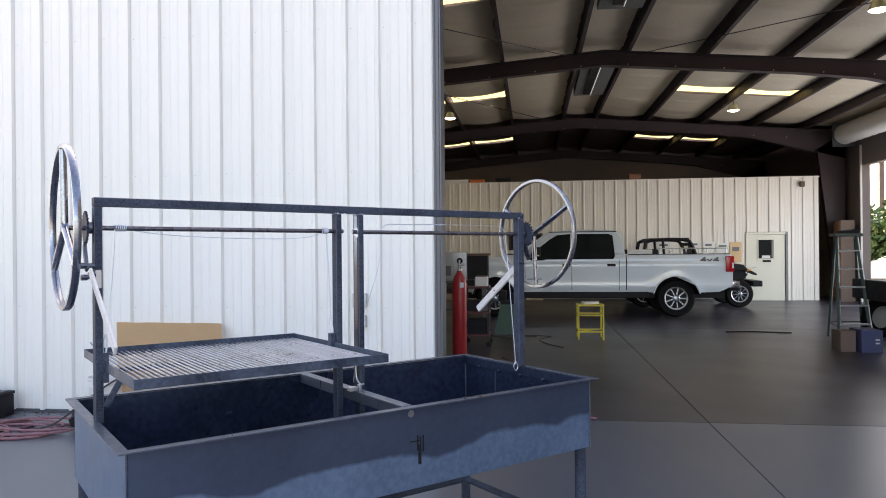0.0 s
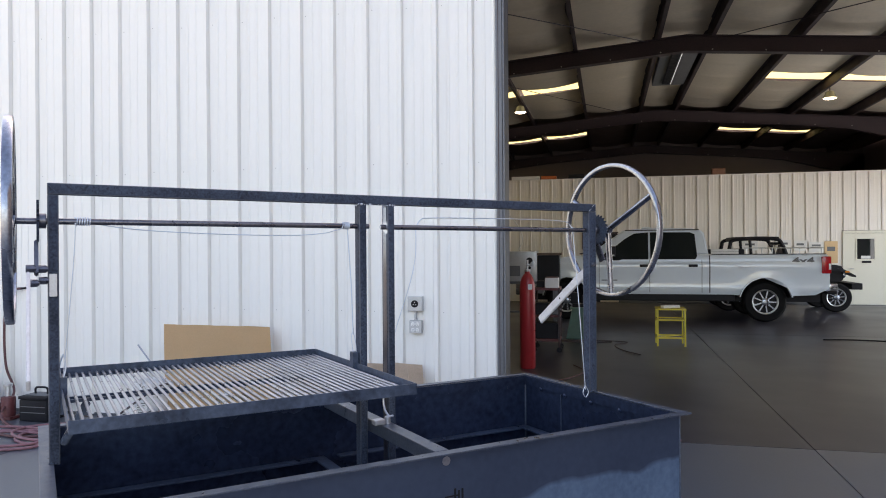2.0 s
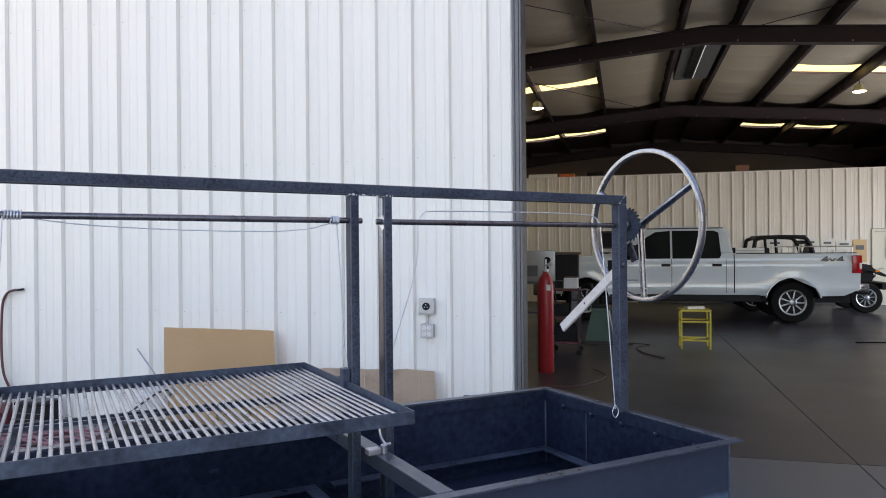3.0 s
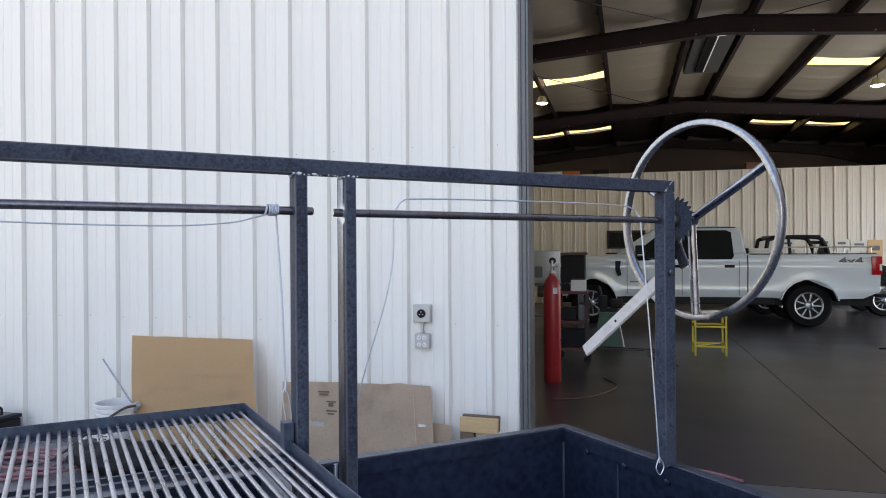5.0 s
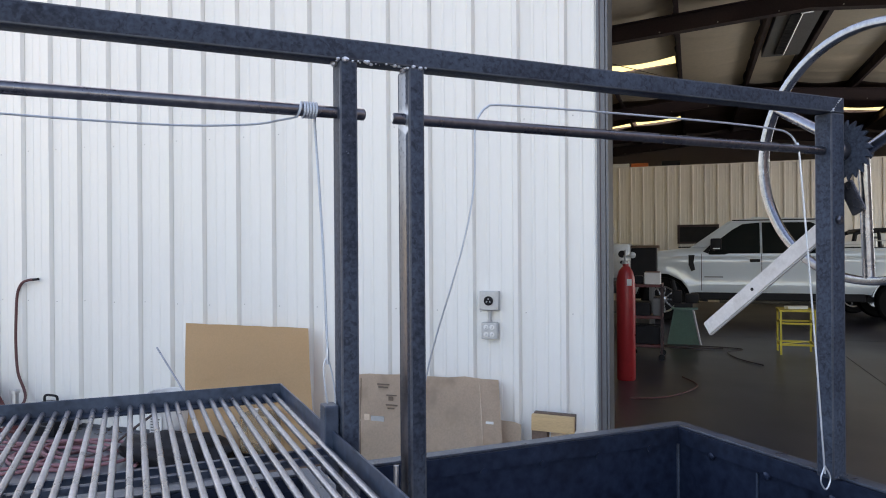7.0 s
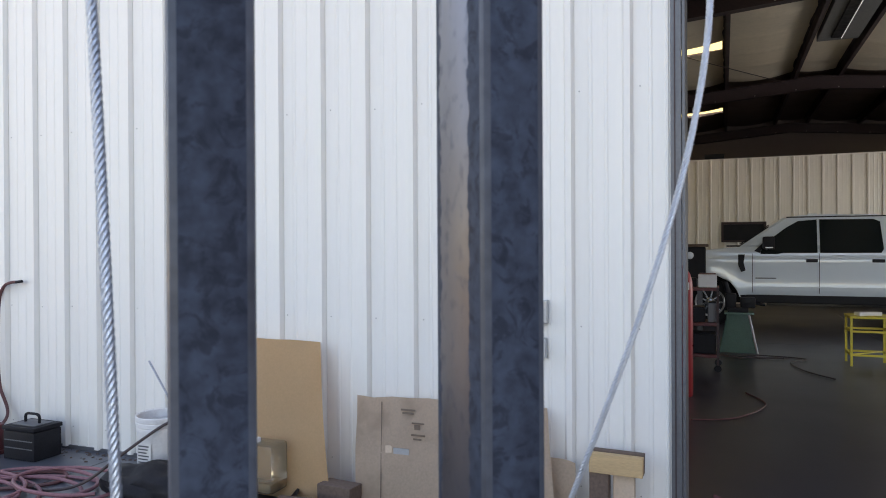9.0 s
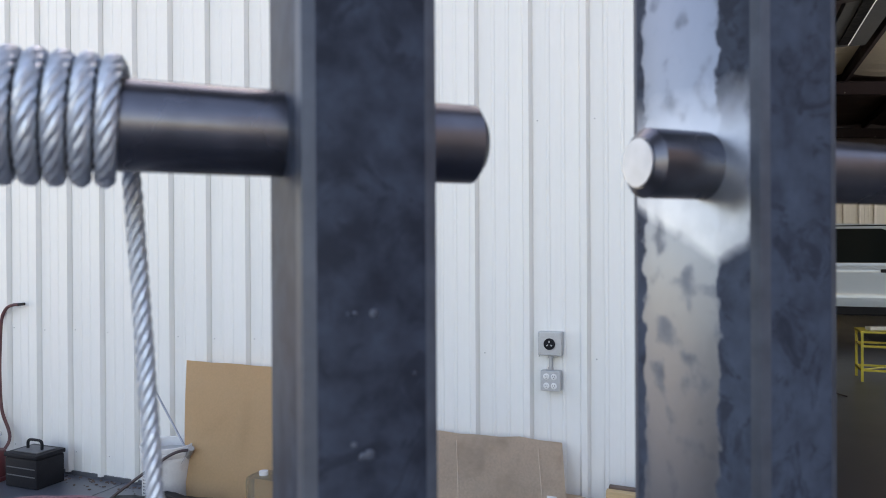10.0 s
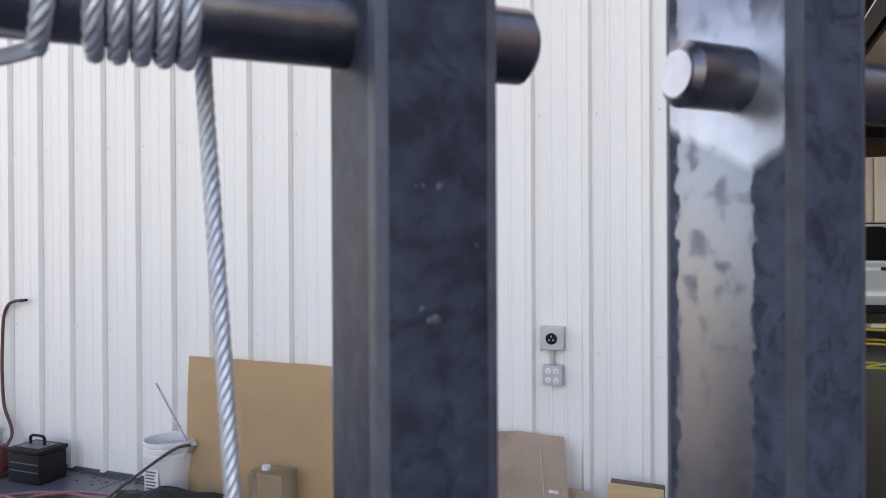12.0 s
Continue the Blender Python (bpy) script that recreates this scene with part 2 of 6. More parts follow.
PLATE = box_stain_steel()
END_PLATE = material("plain_blue_steel_plate", (0.100, 0.165, 0.260), 0.38, 0.4, 0.2, 3.0, 40, 0.008, tint=(0.130, 0.200, 0.300), spec=0.2, stain=0.35, stain_color=(0.060, 0.085, 0.135), stain_scale=3, stretch=(1, 1, 0.5), relief=0.0004)


# ---- mesh helpers ----
def link(name, bm, mat, smooth=False):
    me = bpy.data.meshes.new(name)
    bmesh.ops.recalc_face_normals(bm, faces=bm.faces)
    flat = bm.faces.layers.int.get("flat")
    curved = [not (flat and f[flat]) for f in bm.faces]
    bm.to_mesh(me)
    bm.free()
    if smooth:
        me.polygons.foreach_set("use_smooth", curved)
        me.set_sharp_from_angle(angle=radians(38))
    me.materials.append(mat)
    return new(name, me)


def part(name, bm, mat, parent, label="", smooth=False):
    ob = link(name, bm, mat, smooth)
    ob.parent = parent
    if label:
        ob["label"] = label
    return ob


def thing(name, place, label, category, group="", rz=0.0):
    ob = new(name)
    ob.empty_display_size = 0.1
    ob.matrix_world = pose(*place, 0, 0, rz)
    return tagged(ob, label, category, group)


def box(bm, x0, x1, y0, y1, z0, z1, bevel=0.0, m=None):
    flat = bm.faces.layers.int.get("flat") or bm.faces.layers.int.new("flat")
    v = [bm.verts.new((x, y, z)) for x in (x0, x1) for y in (y0, y1) for z in (z0, z1)]
    fs = [bm.faces.new([v[i] for i in q]) for q in ((0, 1, 3, 2), (4, 6, 7, 5), (0, 4, 5, 1), (2, 3, 7, 6), (0, 2, 6, 4), (1, 5, 7, 3))]
    out = v
    if bevel:
        es = list({e for f in fs for e in f.edges})
        r = bmesh.ops.bevel(bm, geom=es, offset=bevel, segments=2, affect='EDGES', profile=0.6)
        out = list({q for f in r["faces"] for q in f.verts} | {q for q in v if q.is_valid})
        for f in {f for q in out for f in q.link_faces}:
            f.normal_update()
            f[flat] = int(max(abs(c) for c in f.normal) > 0.999)
    if m is not None:
        bmesh.ops.transform(bm, matrix=m, verts=out)
    return bm


def boxed(*a, **k):
    return box(bmesh.new(), *a, **k)


def frame_of(d):
    d = Vector(d).normalized()
    up = Vector((0, 0, 1)) if abs(d.z) < 0.9 else Vector((1, 0, 0))
    a = d.cross(up).normalized()
    return a, d.cross(a).normalized()


def rod(bm, p, q, r, n=12, r2=None, caps=True):
    p, q = Vector(p), Vector(q)
    a, b = frame_of(q - p)
    r2 = r if r2 is None else r2
    A = [bm.verts.new(p + (a * math.cos(t) + b * math.sin(t)) * r) for t in [2 * math.pi * i / n for i in range(n)]]
    B = [bm.verts.new(q + (a * math.cos(t) + b * math.sin(t)) * r2) for t in [2 * math.pi * i / n for i in range(n)]]
    for i in range(n):
        bm.faces.new((A[i], A[(i + 1) % n], B[(i + 1) % n], B[i]))
    if caps:
        bm.faces.new(A[::-1])
        bm.faces.new(B)
    return bm


def smooth_path(pts, n=8):
    pts = [Vector(p) for p in pts]
    out = []
    for i in range(len(pts) - 1):
        p0, p1, p2, p3 = pts[max(i - 1, 0)], pts[i], pts[i + 1], pts[min(i + 2, len(pts) - 1)]
        for k in range(n):
            t = k / n
            out.append(0.5 * (2 * p1 + (p2 - p0) * t + (2 * p0 - 5 * p1 + 4 * p2 - p3) * t * t + (3 * p1 - p0 - 3 * p2 + p3) * t ** 3))
    return out + [pts[-1]]


def tube(bm, pts, r, n=8, closed=False):
    pts = [Vector(p) for p in pts]
    rings, a = [], None
    m = len(pts)
    for i, p in enumerate(pts):
        d = (pts[(i + 1) % m] - pts[i - 1]) if closed else (pts[min(i + 1, m - 1)] - pts[max(i - 1, 0)])
        d.normalize()
        if a is None:
            a = frame_of(d)[0]
        a = (a - d * a.dot(d)).normalized()
        b = d.cross(a)
        rings.append([bm.verts.new(p + (a * math.cos(t) + b * math.sin(t)) * r) for t in [2 * math.pi * k / n for k in range(n)]])
    for i in range(m if closed else m - 1):
        A, B = rings[i], rings[(i + 1) % m]
        for k in range(n):
            bm.faces.new((A[k], A[(k + 1) % n], B[(k + 1) % n], B[k]))
    if not closed:
        bm.faces.new(rings[0][::-1])
        bm.faces.new(rings[-1])
    return bm


def rope(bm, pts, r, strands=6, pitch=0.017):
    """A laid wire rope: a lobed section that turns along its line."""
    pts = [Vector(p) for p in pts]
    offs, run = [0.0], 0.0
    for p, q in zip(pts, pts[1:]):
        run += (q - p).length
        offs.append(run)
    n, m = max(8, int(run / pitch * 12)), strands * 4
    rings, a, j = [], None, 0
    for i in range(n + 1):
        s = run * i / n
        while j < len(pts) - 2 and offs[j + 1] < s:
            j += 1
        p = pts[j].lerp(pts[j + 1], min(1, max(0, (s - offs[j]) / max(1e-9, offs[j + 1] - offs[j]))))
        d = (pts[j + 1] - pts[j]).normalized()
        if a is None:
            a = frame_of(d)[0]
        a = (a - d * a.dot(d)).normalized()
        b = d.cross(a)
        turn = 2 * math.pi * s / pitch
        ring = []
        for k in range(m):
            t = 2 * math.pi * k / m
            q = r * (0.80 + 0.20 * abs(math.cos(strands * t / 2)))
            ring.append(bm.verts.new(p + (a * math.cos(t + turn) + b * math.sin(t + turn)) * q))
        rings.append(ring)
    for A, B in zip(rings, rings[1:]):
        for k in range(m):
            bm.faces.new((A[k], A[(k + 1) % m], B[(k + 1) % m], B[k]))
    bm.faces.new(rings[0][::-1])
    bm.faces.new(rings[-1])
    return bm


def lathe(bm, prof, n=24, at=(0, 0, 0), axis='z', cap=True):
    """Turn a profile of (radius, height) pairs."""
    rings = []
    for r, h in prof:
        ring = []
        for i in range(n):
            t = 2 * math.pi * i / n
            c = (r * math.cos(t), r * math.sin(t), h)
            c = c if axis == 'z' else ((c[0], h, c[1]) if axis == 'y' else (h, c[0], c[1]))
            ring.append(bm.verts.new(Vector(c) + Vector(at)))
        rings.append(ring)
    for A, B in zip(rings, rings[1:]):
        for i in range(n):
            bm.faces.new((A[i], A[(i + 1) % n], B[(i + 1) % n], B[i]))
    if cap and prof[0][0] > 1e-4:
        bm.faces.new(rings[0][::-1])
    if cap and prof[-1][0] > 1e-4:
        bm.faces.new(rings[-1])
    return bm


def extrude_profile(bm, pts, y0, y1, plane='xz'):
    """A closed outline in a plane, drawn out between y0 and y1 of the third axis."""
    def place(a, b, c):
        return (a, c, b) if plane == 'xz' else ((c, a, b) if plane == 'yz' else (a, b, c))
    A = [bm.verts.new(place(a, b, y0)) for a, b in pts]
    B = [bm.verts.new(place(a, b, y1)) for a, b in pts]
    bm.faces.new(A)
    bm.faces.new(B[::-1])
    for i in range(len(pts)):
        j = (i + 1) % len(pts)
        bm.faces.new((A[i], A[j], B[j], B[i]))
    return bm


def words(name, text, size, mat, m, parent, depth=0.002):
    cu = bpy.data.curves.new(name, 'FONT')
    cu.offset = size * 0.03
    cu.body, cu.size, cu.extrude, cu.align_x, cu.align_y = text, size, depth, 'CENTER', 'CENTER'
    tmp = bpy.data.objects.new(name, cu)
    scene.collection.objects.link(tmp)
    me = bpy.data.meshes.new_from_object(tmp.evaluated_get(bpy.context.evaluated_depsgraph_get()))
    bpy.data.objects.remove(tmp)
    me.materials.clear()
    me.materials.append(mat)
    ob = new(name, me)
    ob.parent = parent
    ob.matrix_basis = m
    return ob


# ---- the building ----
WALL_L, WALL_R, SIDE_X, END_Y, RIDGE_X = -4.6, 0.757, 10.6, 22.4, 3.07
SLOPE, RAFTER_TOP = 0.0815, 5.43


def roof_z(x):
    return RAFTER_TOP - abs(x - RIDGE_X) * SLOPE


def ribbed(bm, x0, x1, z0, top, y=0.0, out=-1, pitch=0.305, phase=0.0, rib=0.030, depth=0.0):
    """Corrugated sheet along x: broad ribs with two small stiffeners between; top may be a function of x."""
    prof = []
    k0 = math.floor((x0 - phase) / pitch) - 1
    k1 = math.ceil((x1 - phase) / pitch) + 1
    for k in range(k0, k1):
        c = phase + k * pitch
        prof += [(c - 0.030, 0), (c - 0.016, rib), (c + 0.014, rib), (c + 0.026, 0.001), (c + 0.0262, -0.006), (c + 0.0335, -0.006), (c + 0.034, 0)]
        for s in (0.112, 0.193):
            prof += [(c + s - 0.012, 0), (c + s - 0.006, 0.0035), (c + s + 0.006, 0.0035), (c + s + 0.012, 0)]
    prof = [(x0, 0)] + [q for q in prof if x0 < q[0] < x1] + [(x1, 0)]
    f = top if callable(top) else (lambda x: top)
    A = [bm.verts.new((x, y + out * d, z0)) for x, d in prof]
    B = [bm.verts.new((x, y + out * d, f(x))) for x, d in prof]
    for i in range(len(prof) - 1):
        bm.faces.new((A[i], A[i + 1], B[i + 1], B[i]))
    return bm


# ground and floor
ground = link("ground", boxed(-300, 300, -300, 300, -0.30, -0.035), GROUND)
tagged(ground, "pale gravel yard reaching the horizon", "ground", kind="structure")
floor = link("floor", boxed(-7.5, 11.5, -13, END_Y + 0.2, -0.25, -0.02), JOINT)
tagged(floor, "grey sealed concrete slab with saw-cut joints", "floor", kind="structure")
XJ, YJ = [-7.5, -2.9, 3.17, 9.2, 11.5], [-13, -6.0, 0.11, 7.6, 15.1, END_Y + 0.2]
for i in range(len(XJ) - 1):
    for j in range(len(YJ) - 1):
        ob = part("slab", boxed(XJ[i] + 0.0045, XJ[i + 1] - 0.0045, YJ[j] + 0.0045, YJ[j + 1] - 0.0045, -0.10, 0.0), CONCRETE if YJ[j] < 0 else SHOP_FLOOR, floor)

# front wall
wall = tagged(new("wall_front"), "white ribbed steel wall panels with rows of screws", "wall", kind="structure")
panels = [-4.6] + [(-0.07 + 0.305 * j) + 0.10 for j in range(-14, 3, 3)] + [WALL_R]
for a, b in zip(panels, panels[1:]):
    part("panel", ribbed(bmesh.new(), a, b + 0.001, 0.02, lambda x: roof_z(x) + 0.22, 0.0, -1, 0.305, -0.065), WHITE_WALL, wall)
part("wall_core", boxed(WALL_L, WALL_R - 0.002, 0.010, 0.22, 0.0, 4.6), DARK_WALL, wall)
bm = bmesh.new()
for z in (0.16, 1.02, 2.27, 3.6):
    for k in range(-15, 3):
        x = -0.055 + 0.305 * k + 0.048 + random.uniform(-0.006, 0.006)
        if WALL_L < x < WALL_R:
            lathe(bm, [(0.0040, 0), (0.0040, -0.003), (0.0025, -0.0045)], 6, (x, 0.0, z + random.uniform(-0.01, 0.01)), 'y')
part("screws", bm, SCREW, wall)
part("base_trim", boxed(WALL_L, WALL_R, -0.012, 0.003, 0.0, 0.028), TRIM_GREY, wall)
jamb = tagged(new("trim_jamb"), "dark grey folded steel jamb trim of the doorway", "door jamb", kind="structure")
part("face", boxed(WALL_R, WALL_R + 0.052, -0.036, -0.004, 0, 4.62, 0.003), TRIM_GREY, jamb)
part("return", boxed(WALL_R + 0.054, WALL_R + 0.070, -0.030, 0.235, 0, 4.62, 0.003), TRIM_GREY, jamb)
part("seam", boxed(WALL_R + 0.018, WALL_R + 0.024, -0.039, -0.034, 0, 4.62), DARK_FRAME, jamb)
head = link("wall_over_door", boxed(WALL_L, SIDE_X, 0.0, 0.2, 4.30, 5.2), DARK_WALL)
tagged(head, "dim steel wall over the wide doorway", "wall", kind="structure")

# unseen wall, added to hold light off the ribs' right-hand sides
blocker = link("wall_light_block", boxed(10.9, 11.2, -12.5, -0.3, 0.0, 8.5), DARK_WALL)
tagged(blocker, "plain unseen wall added to block light from the yard", "wall", kind="structure")
# unseen length of wall, added to carry the building's shade further west
ob = link("wall_shade_west", boxed(-7.2, WALL_L - 0.21, 0.0, 0.2, 0.0, 5.0), WHITE_WALL)
tagged(ob, "plain white unseen wall added to widen the building's shade", "wall", kind="structure")
# unseen low wall, added to screen sunlit ground from the grill posts
blocker = link("wall_light_block_west", boxed(-5.7, -5.5, -12.5, -3.2, 0.0, 1.9), DARK_WALL)
tagged(blocker, "plain unseen wall added to block light from the yard", "wall", kind="structure")

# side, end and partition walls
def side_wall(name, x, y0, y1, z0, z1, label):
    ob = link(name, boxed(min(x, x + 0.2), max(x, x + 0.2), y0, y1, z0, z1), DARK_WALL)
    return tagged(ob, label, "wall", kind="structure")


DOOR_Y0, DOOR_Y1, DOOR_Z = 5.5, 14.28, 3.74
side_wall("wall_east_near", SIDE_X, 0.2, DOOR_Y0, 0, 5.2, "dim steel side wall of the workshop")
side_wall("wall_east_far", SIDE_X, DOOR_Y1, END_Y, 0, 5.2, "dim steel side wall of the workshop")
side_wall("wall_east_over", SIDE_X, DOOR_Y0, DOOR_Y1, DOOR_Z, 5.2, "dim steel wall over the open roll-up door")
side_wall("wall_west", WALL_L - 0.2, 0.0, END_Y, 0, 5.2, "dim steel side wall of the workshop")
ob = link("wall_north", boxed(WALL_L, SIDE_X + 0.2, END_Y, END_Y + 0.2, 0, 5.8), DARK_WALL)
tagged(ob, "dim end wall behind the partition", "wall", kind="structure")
PY = 14.8
partition = tagged(new("wall_partition"), "cream ribbed steel partition with a door and dark window", "wall", kind="structure")
pw = [(-4.6, 0.95, 0.0, 3.50), (0.95, 1.95, 0.0, 1.50), (0.95, 1.95, 1.98, 3.50), (1.95, 7.68, 0.0, 3.50), (7.68, 8.82, 1.95, 3.50), (8.82, 9.66, 0.0, 3.50)]
for x0, x1, z0, z1 in pw:
    n = max(1, round((x1 - x0) / 0.915))
    for i in range(n):
        part("panel", ribbed(bmesh.new(), x0 + (x1 - x0) * i / n, x0 + (x1 - x0) * (i + 1) / n, z0 + 0.01, z1, PY, -1, 0.305, 0.1), CREAM_WALL, partition)
part("core", boxed(-4.6, 0.95, PY + 0.010, PY + 0.14, 0, 3.49), DARK_WALL, partition)
part("core", boxed(1.95, 7.68, PY + 0.010, PY + 0.14, 0, 3.49), DARK_WALL, partition)
part("core", boxed(0.95, 1.95, PY + 0.010, PY + 0.14, 0, 1.5), DARK_WALL, partition)
part("core", boxed(8.82, 9.66, PY + 0.010, PY + 0.14, 0, 3.49), DARK_WALL, partition)
part("core", boxed(7.68, 8.82, PY + 0.010, PY + 0.14, 1.95, 3.49), DARK_WALL, partition)
part("core", boxed(0.95, 1.95, PY + 0.010, PY + 0.14, 1.98, 3.49), DARK_WALL, partition)
part("cap", boxed(-4.6, 9.68, PY - 0.035, PY + 0.15, 3.50, 3.525), CREAM_WALL, partition)
part("base_trim", boxed(1.95, 7.68, PY - 0.04, PY - 0.032, 0, 0.07), TRIM_GREY, partition)

# roof
ceiling = tagged(new("ceiling"), "pale sagging insulation blanket under the metal roof", "ceiling", kind="structure")
PURLINS = [-4.4, -1.90, -0.41, 1.09, 2.60, 3.55, 5.03, 6.55, 8.02, 9.45, 10.5]
SKY_ROWS = [(4.05, 4.75), (11.25, 11.98), (18.6, 19.3)]
FRAMES = [0.55, 7.9, 15.2, 22.2]


def insulation(y0, y1, n):
    bm = bmesh.new()
    ys = np.linspace(y0, y1, n)
    for a, b in zip(PURLINS, PURLINS[1:]):
        xs = np.linspace(a, b, 9)
        rows = []
        for y in ys:
            row = []
            for i, x in enumerate(xs):
                s = math.sin(math.pi * i / 8)
                near = min(abs(y - f) for f in FRAMES)
                sag = 0.05 * s + 0.022 * s * math.exp(-((((y + 0.3 * math.sin(a * 7)) % 1.22) - 0.6) / 0.10) ** 2) + 0.018 * s * math.sin(y * 4.1 + a * 3) * (0.4 + 0.6 * math.sin(y * 1.3 + a))
                row.append(bm.verts.new((x, y, roof_z(x) + 0.21 - sag - (0.03 * s if near < 0.5 else 0))))
            rows.append(row)
        for j in range(len(ys) - 1):
            yc = (ys[j] + ys[j + 1]) / 2
            for i in range(8):
                if any(p < yc < q for p, q in SKY_ROWS) and (-4 < (a + b) / 2 < 1.2 or 5 < (a + b) / 2 < 8.1):
                    continue
                bm.faces.new((rows[j][i], rows[j][i + 1], rows[j + 1][i + 1], rows[j + 1][i]))
    return bm


part("blanket", insulation(0.2, 15.2, 200), INSULATION, ceiling, smooth=True)
# same blanket behind the partition, coloured dark to look unlit
part("dim_back_blanket", insulation(15.2, END_Y, 30), BACK_ROOF, ceiling, smooth=True)
bm = bmesh.new()
for s in (-1, 1):
    x1 = SIDE_X + 0.6 if s > 0 else WALL_L - 0.6
    v = [bm.verts.new(p) for p in ((RIDGE_X, -0.1, 5.75), (x1, -0.1, roof_z(x1) + 0.32), (x1, END_Y + 0.5, roof_z(x1) + 0.32), (RIDGE_X, END_Y + 0.5, 5.75))]
    bm.faces.new(v)
    bmesh.ops.solidify(bm, geom=list(bm.faces)[-1:], thickness=0.02)
part("roof_sheet", bm, DARK_WALL, ceiling)
n_sky = 0
for y0, y1 in SKY_ROWS:
    for a, b in zip(PURLINS, PURLINS[1:]):
        if -4 < (a + b) / 2 < 1.2 or 5 < (a + b) / 2 < 8.1:
            v = bmesh.new()
            q = [v.verts.new((x, y, roof_z(x) + 0.215)) for x, y in ((a + 0.06, y0), (b - 0.06, y0), (b - 0.06, y1), (a + 0.06, y1))]
            v.faces.new(q)
            sk = link("skylight_panel", v, SKYLIGHT)
            tagged(sk, "glowing yellowish translucent roof light between purlins", "skylight", "roof lights", "structure")


def purlin(x):
    bm = bmesh.new()
    z = roof_z(x)
    box(bm, x - 0.035, x - 0.029, 0.2, END_Y, z + 0.001, z + 0.2)
    box(bm, x - 0.035, x + 0.035, 0.2, END_Y, z - 0.005, z + 0.001)
    box(bm, x - 0.10, x - 0.029, 0.2, END_Y, z + 0.195, z + 0.2)
    ob = link("purlin", bm, DARK_FRAME)
    return tagged(ob, "dark red primed steel roof purlin", "purlin", "roof purlins", "structure")


for x in PURLINS[1:-1]:
    purlin(x)


def rigid_frame(y):
    root = tagged(new("rigid_frame"), "dark primed steel portal frame with tapered columns", "roof frame", "portal frames", "structure")
    for s in (-1, 1):
        xe = SIDE_X - 0.05 if s > 0 else WALL_L + 0.05
        xs = [RIDGE_X, RIDGE_X + s * 3.6, xe - s * 2.6, xe]
        dep = [0.30, 0.29, 0.34, 0.80]
        bm = bmesh.new()
        top = [(x, roof_z(x)) for x in xs]
        bot = [(x, roof_z(x) - d) for x, d in zip(xs, dep)]
        extrude_profile(bm, top + bot[::-1], y - 0.006, y + 0.006)
        for line, dz in ((top, -0.012), (bot, 0.0)):
            for (xa, za), (xb, zb) in zip(line, line[1:]):
                v = [bm.verts.new((xx, yy, zz)) for xx, zz in ((xa, za + dz), (xb, zb + dz), (xb, zb + dz + 0.012), (xa, za + dz + 0.012)) for yy in (y - 0.09, y + 0.09)]
                for q in ((0, 1, 3, 2), (2, 3, 5, 4), (4, 5, 7, 6), (6, 7, 1, 0), (0, 2, 4, 6), (1, 7, 5, 3)):
                    bm.faces.new([v[i] for i in q])
        part("rafter", bm, DARK_FRAME, root)
        bm = bmesh.new()
        zt = roof_z(xe)
        w0, w1 = 0.28, 0.78
        extrude_profile(bm, [(xe, 0), (xe, zt), (xe - s * w1, zt - 0.5), (xe - s * w0, 0)], y - 0.006, y + 0.006)
        box(bm, min(xe, xe - s * 0.012), max(xe, xe - s * 0.012), y - 0.1, y + 0.1, 0, zt)
        v = [bm.verts.new((xx, yy, zz)) for xx, zz in ((xe - s * w0, 0), (xe - s * (w0 + 0.012), 0), (xe - s * (w1 + 0.012), zt - 0.5), (xe - s * w1, zt - 0.5)) for yy in (y - 0.1, y + 0.1)]
        for q in ((0, 1, 3, 2), (2, 3, 5, 4), (4, 5, 7, 6), (6, 7, 1, 0), (0, 2, 4, 6), (1, 7, 5, 3)):
            bm.faces.new([v[i] for i in q])
        part("column", bm, DARK_FRAME, root)
    bm = bmesh.new()
    for k in range(14):
        x = RIDGE_X + (k - 6.5) * 0.9
        rod(bm, (x, y - 0.10, roof_z(x) - 0.27), (x, y - 0.115, roof_z(x) - 0.27), 0.012, 6)
    part("bolts", bm, SCREW, root)
    return root


for y in FRAMES[1:]:
    rigid_frame(y)


# ---- the grill ----
GO = Vector((1.585, -2.929, 0.0))
ga = radians(43.0)
GM = Matrix(((math.cos(ga), -math.sin(ga), 0, 0), (math.sin(ga), math.cos(ga), 0, 0), (-0.0046, 0, 1, 0), (0, 0, 0, 1)))
grill = tagged(new("grill"), "raw steel two-bay barbecue grill with lifting frame and hand wheels", "grill")
grill.matrix_world = Matrix.Translation(GO)


def gpart(name, bm, mat, parent=None, label="", smooth=False):
    bmesh.ops.transform(bm, matrix=GM, verts=bm.verts)
    return part(name, bm, mat, parent or grill, label, smooth)


U0, U1, V0, V1, LIP = -1.915, 0.030, -0.456, 0.484, 0.984
BOX_D, FL = 0.30, 0.034
TOP = 1.7258
# fire box: plate walls, floor, flanges
wu0, wu1, wv0, wv1 = U0 + FL - 0.006, U1 - FL + 0.006, V0 + FL - 0.006, V1 - FL + 0.006
zb = LIP - BOX_D
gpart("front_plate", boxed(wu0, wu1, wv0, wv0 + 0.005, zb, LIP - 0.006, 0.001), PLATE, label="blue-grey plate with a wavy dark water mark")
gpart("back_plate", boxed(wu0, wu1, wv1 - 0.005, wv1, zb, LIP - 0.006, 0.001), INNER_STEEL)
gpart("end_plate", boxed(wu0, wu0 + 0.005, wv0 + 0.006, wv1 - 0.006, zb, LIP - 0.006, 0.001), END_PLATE)
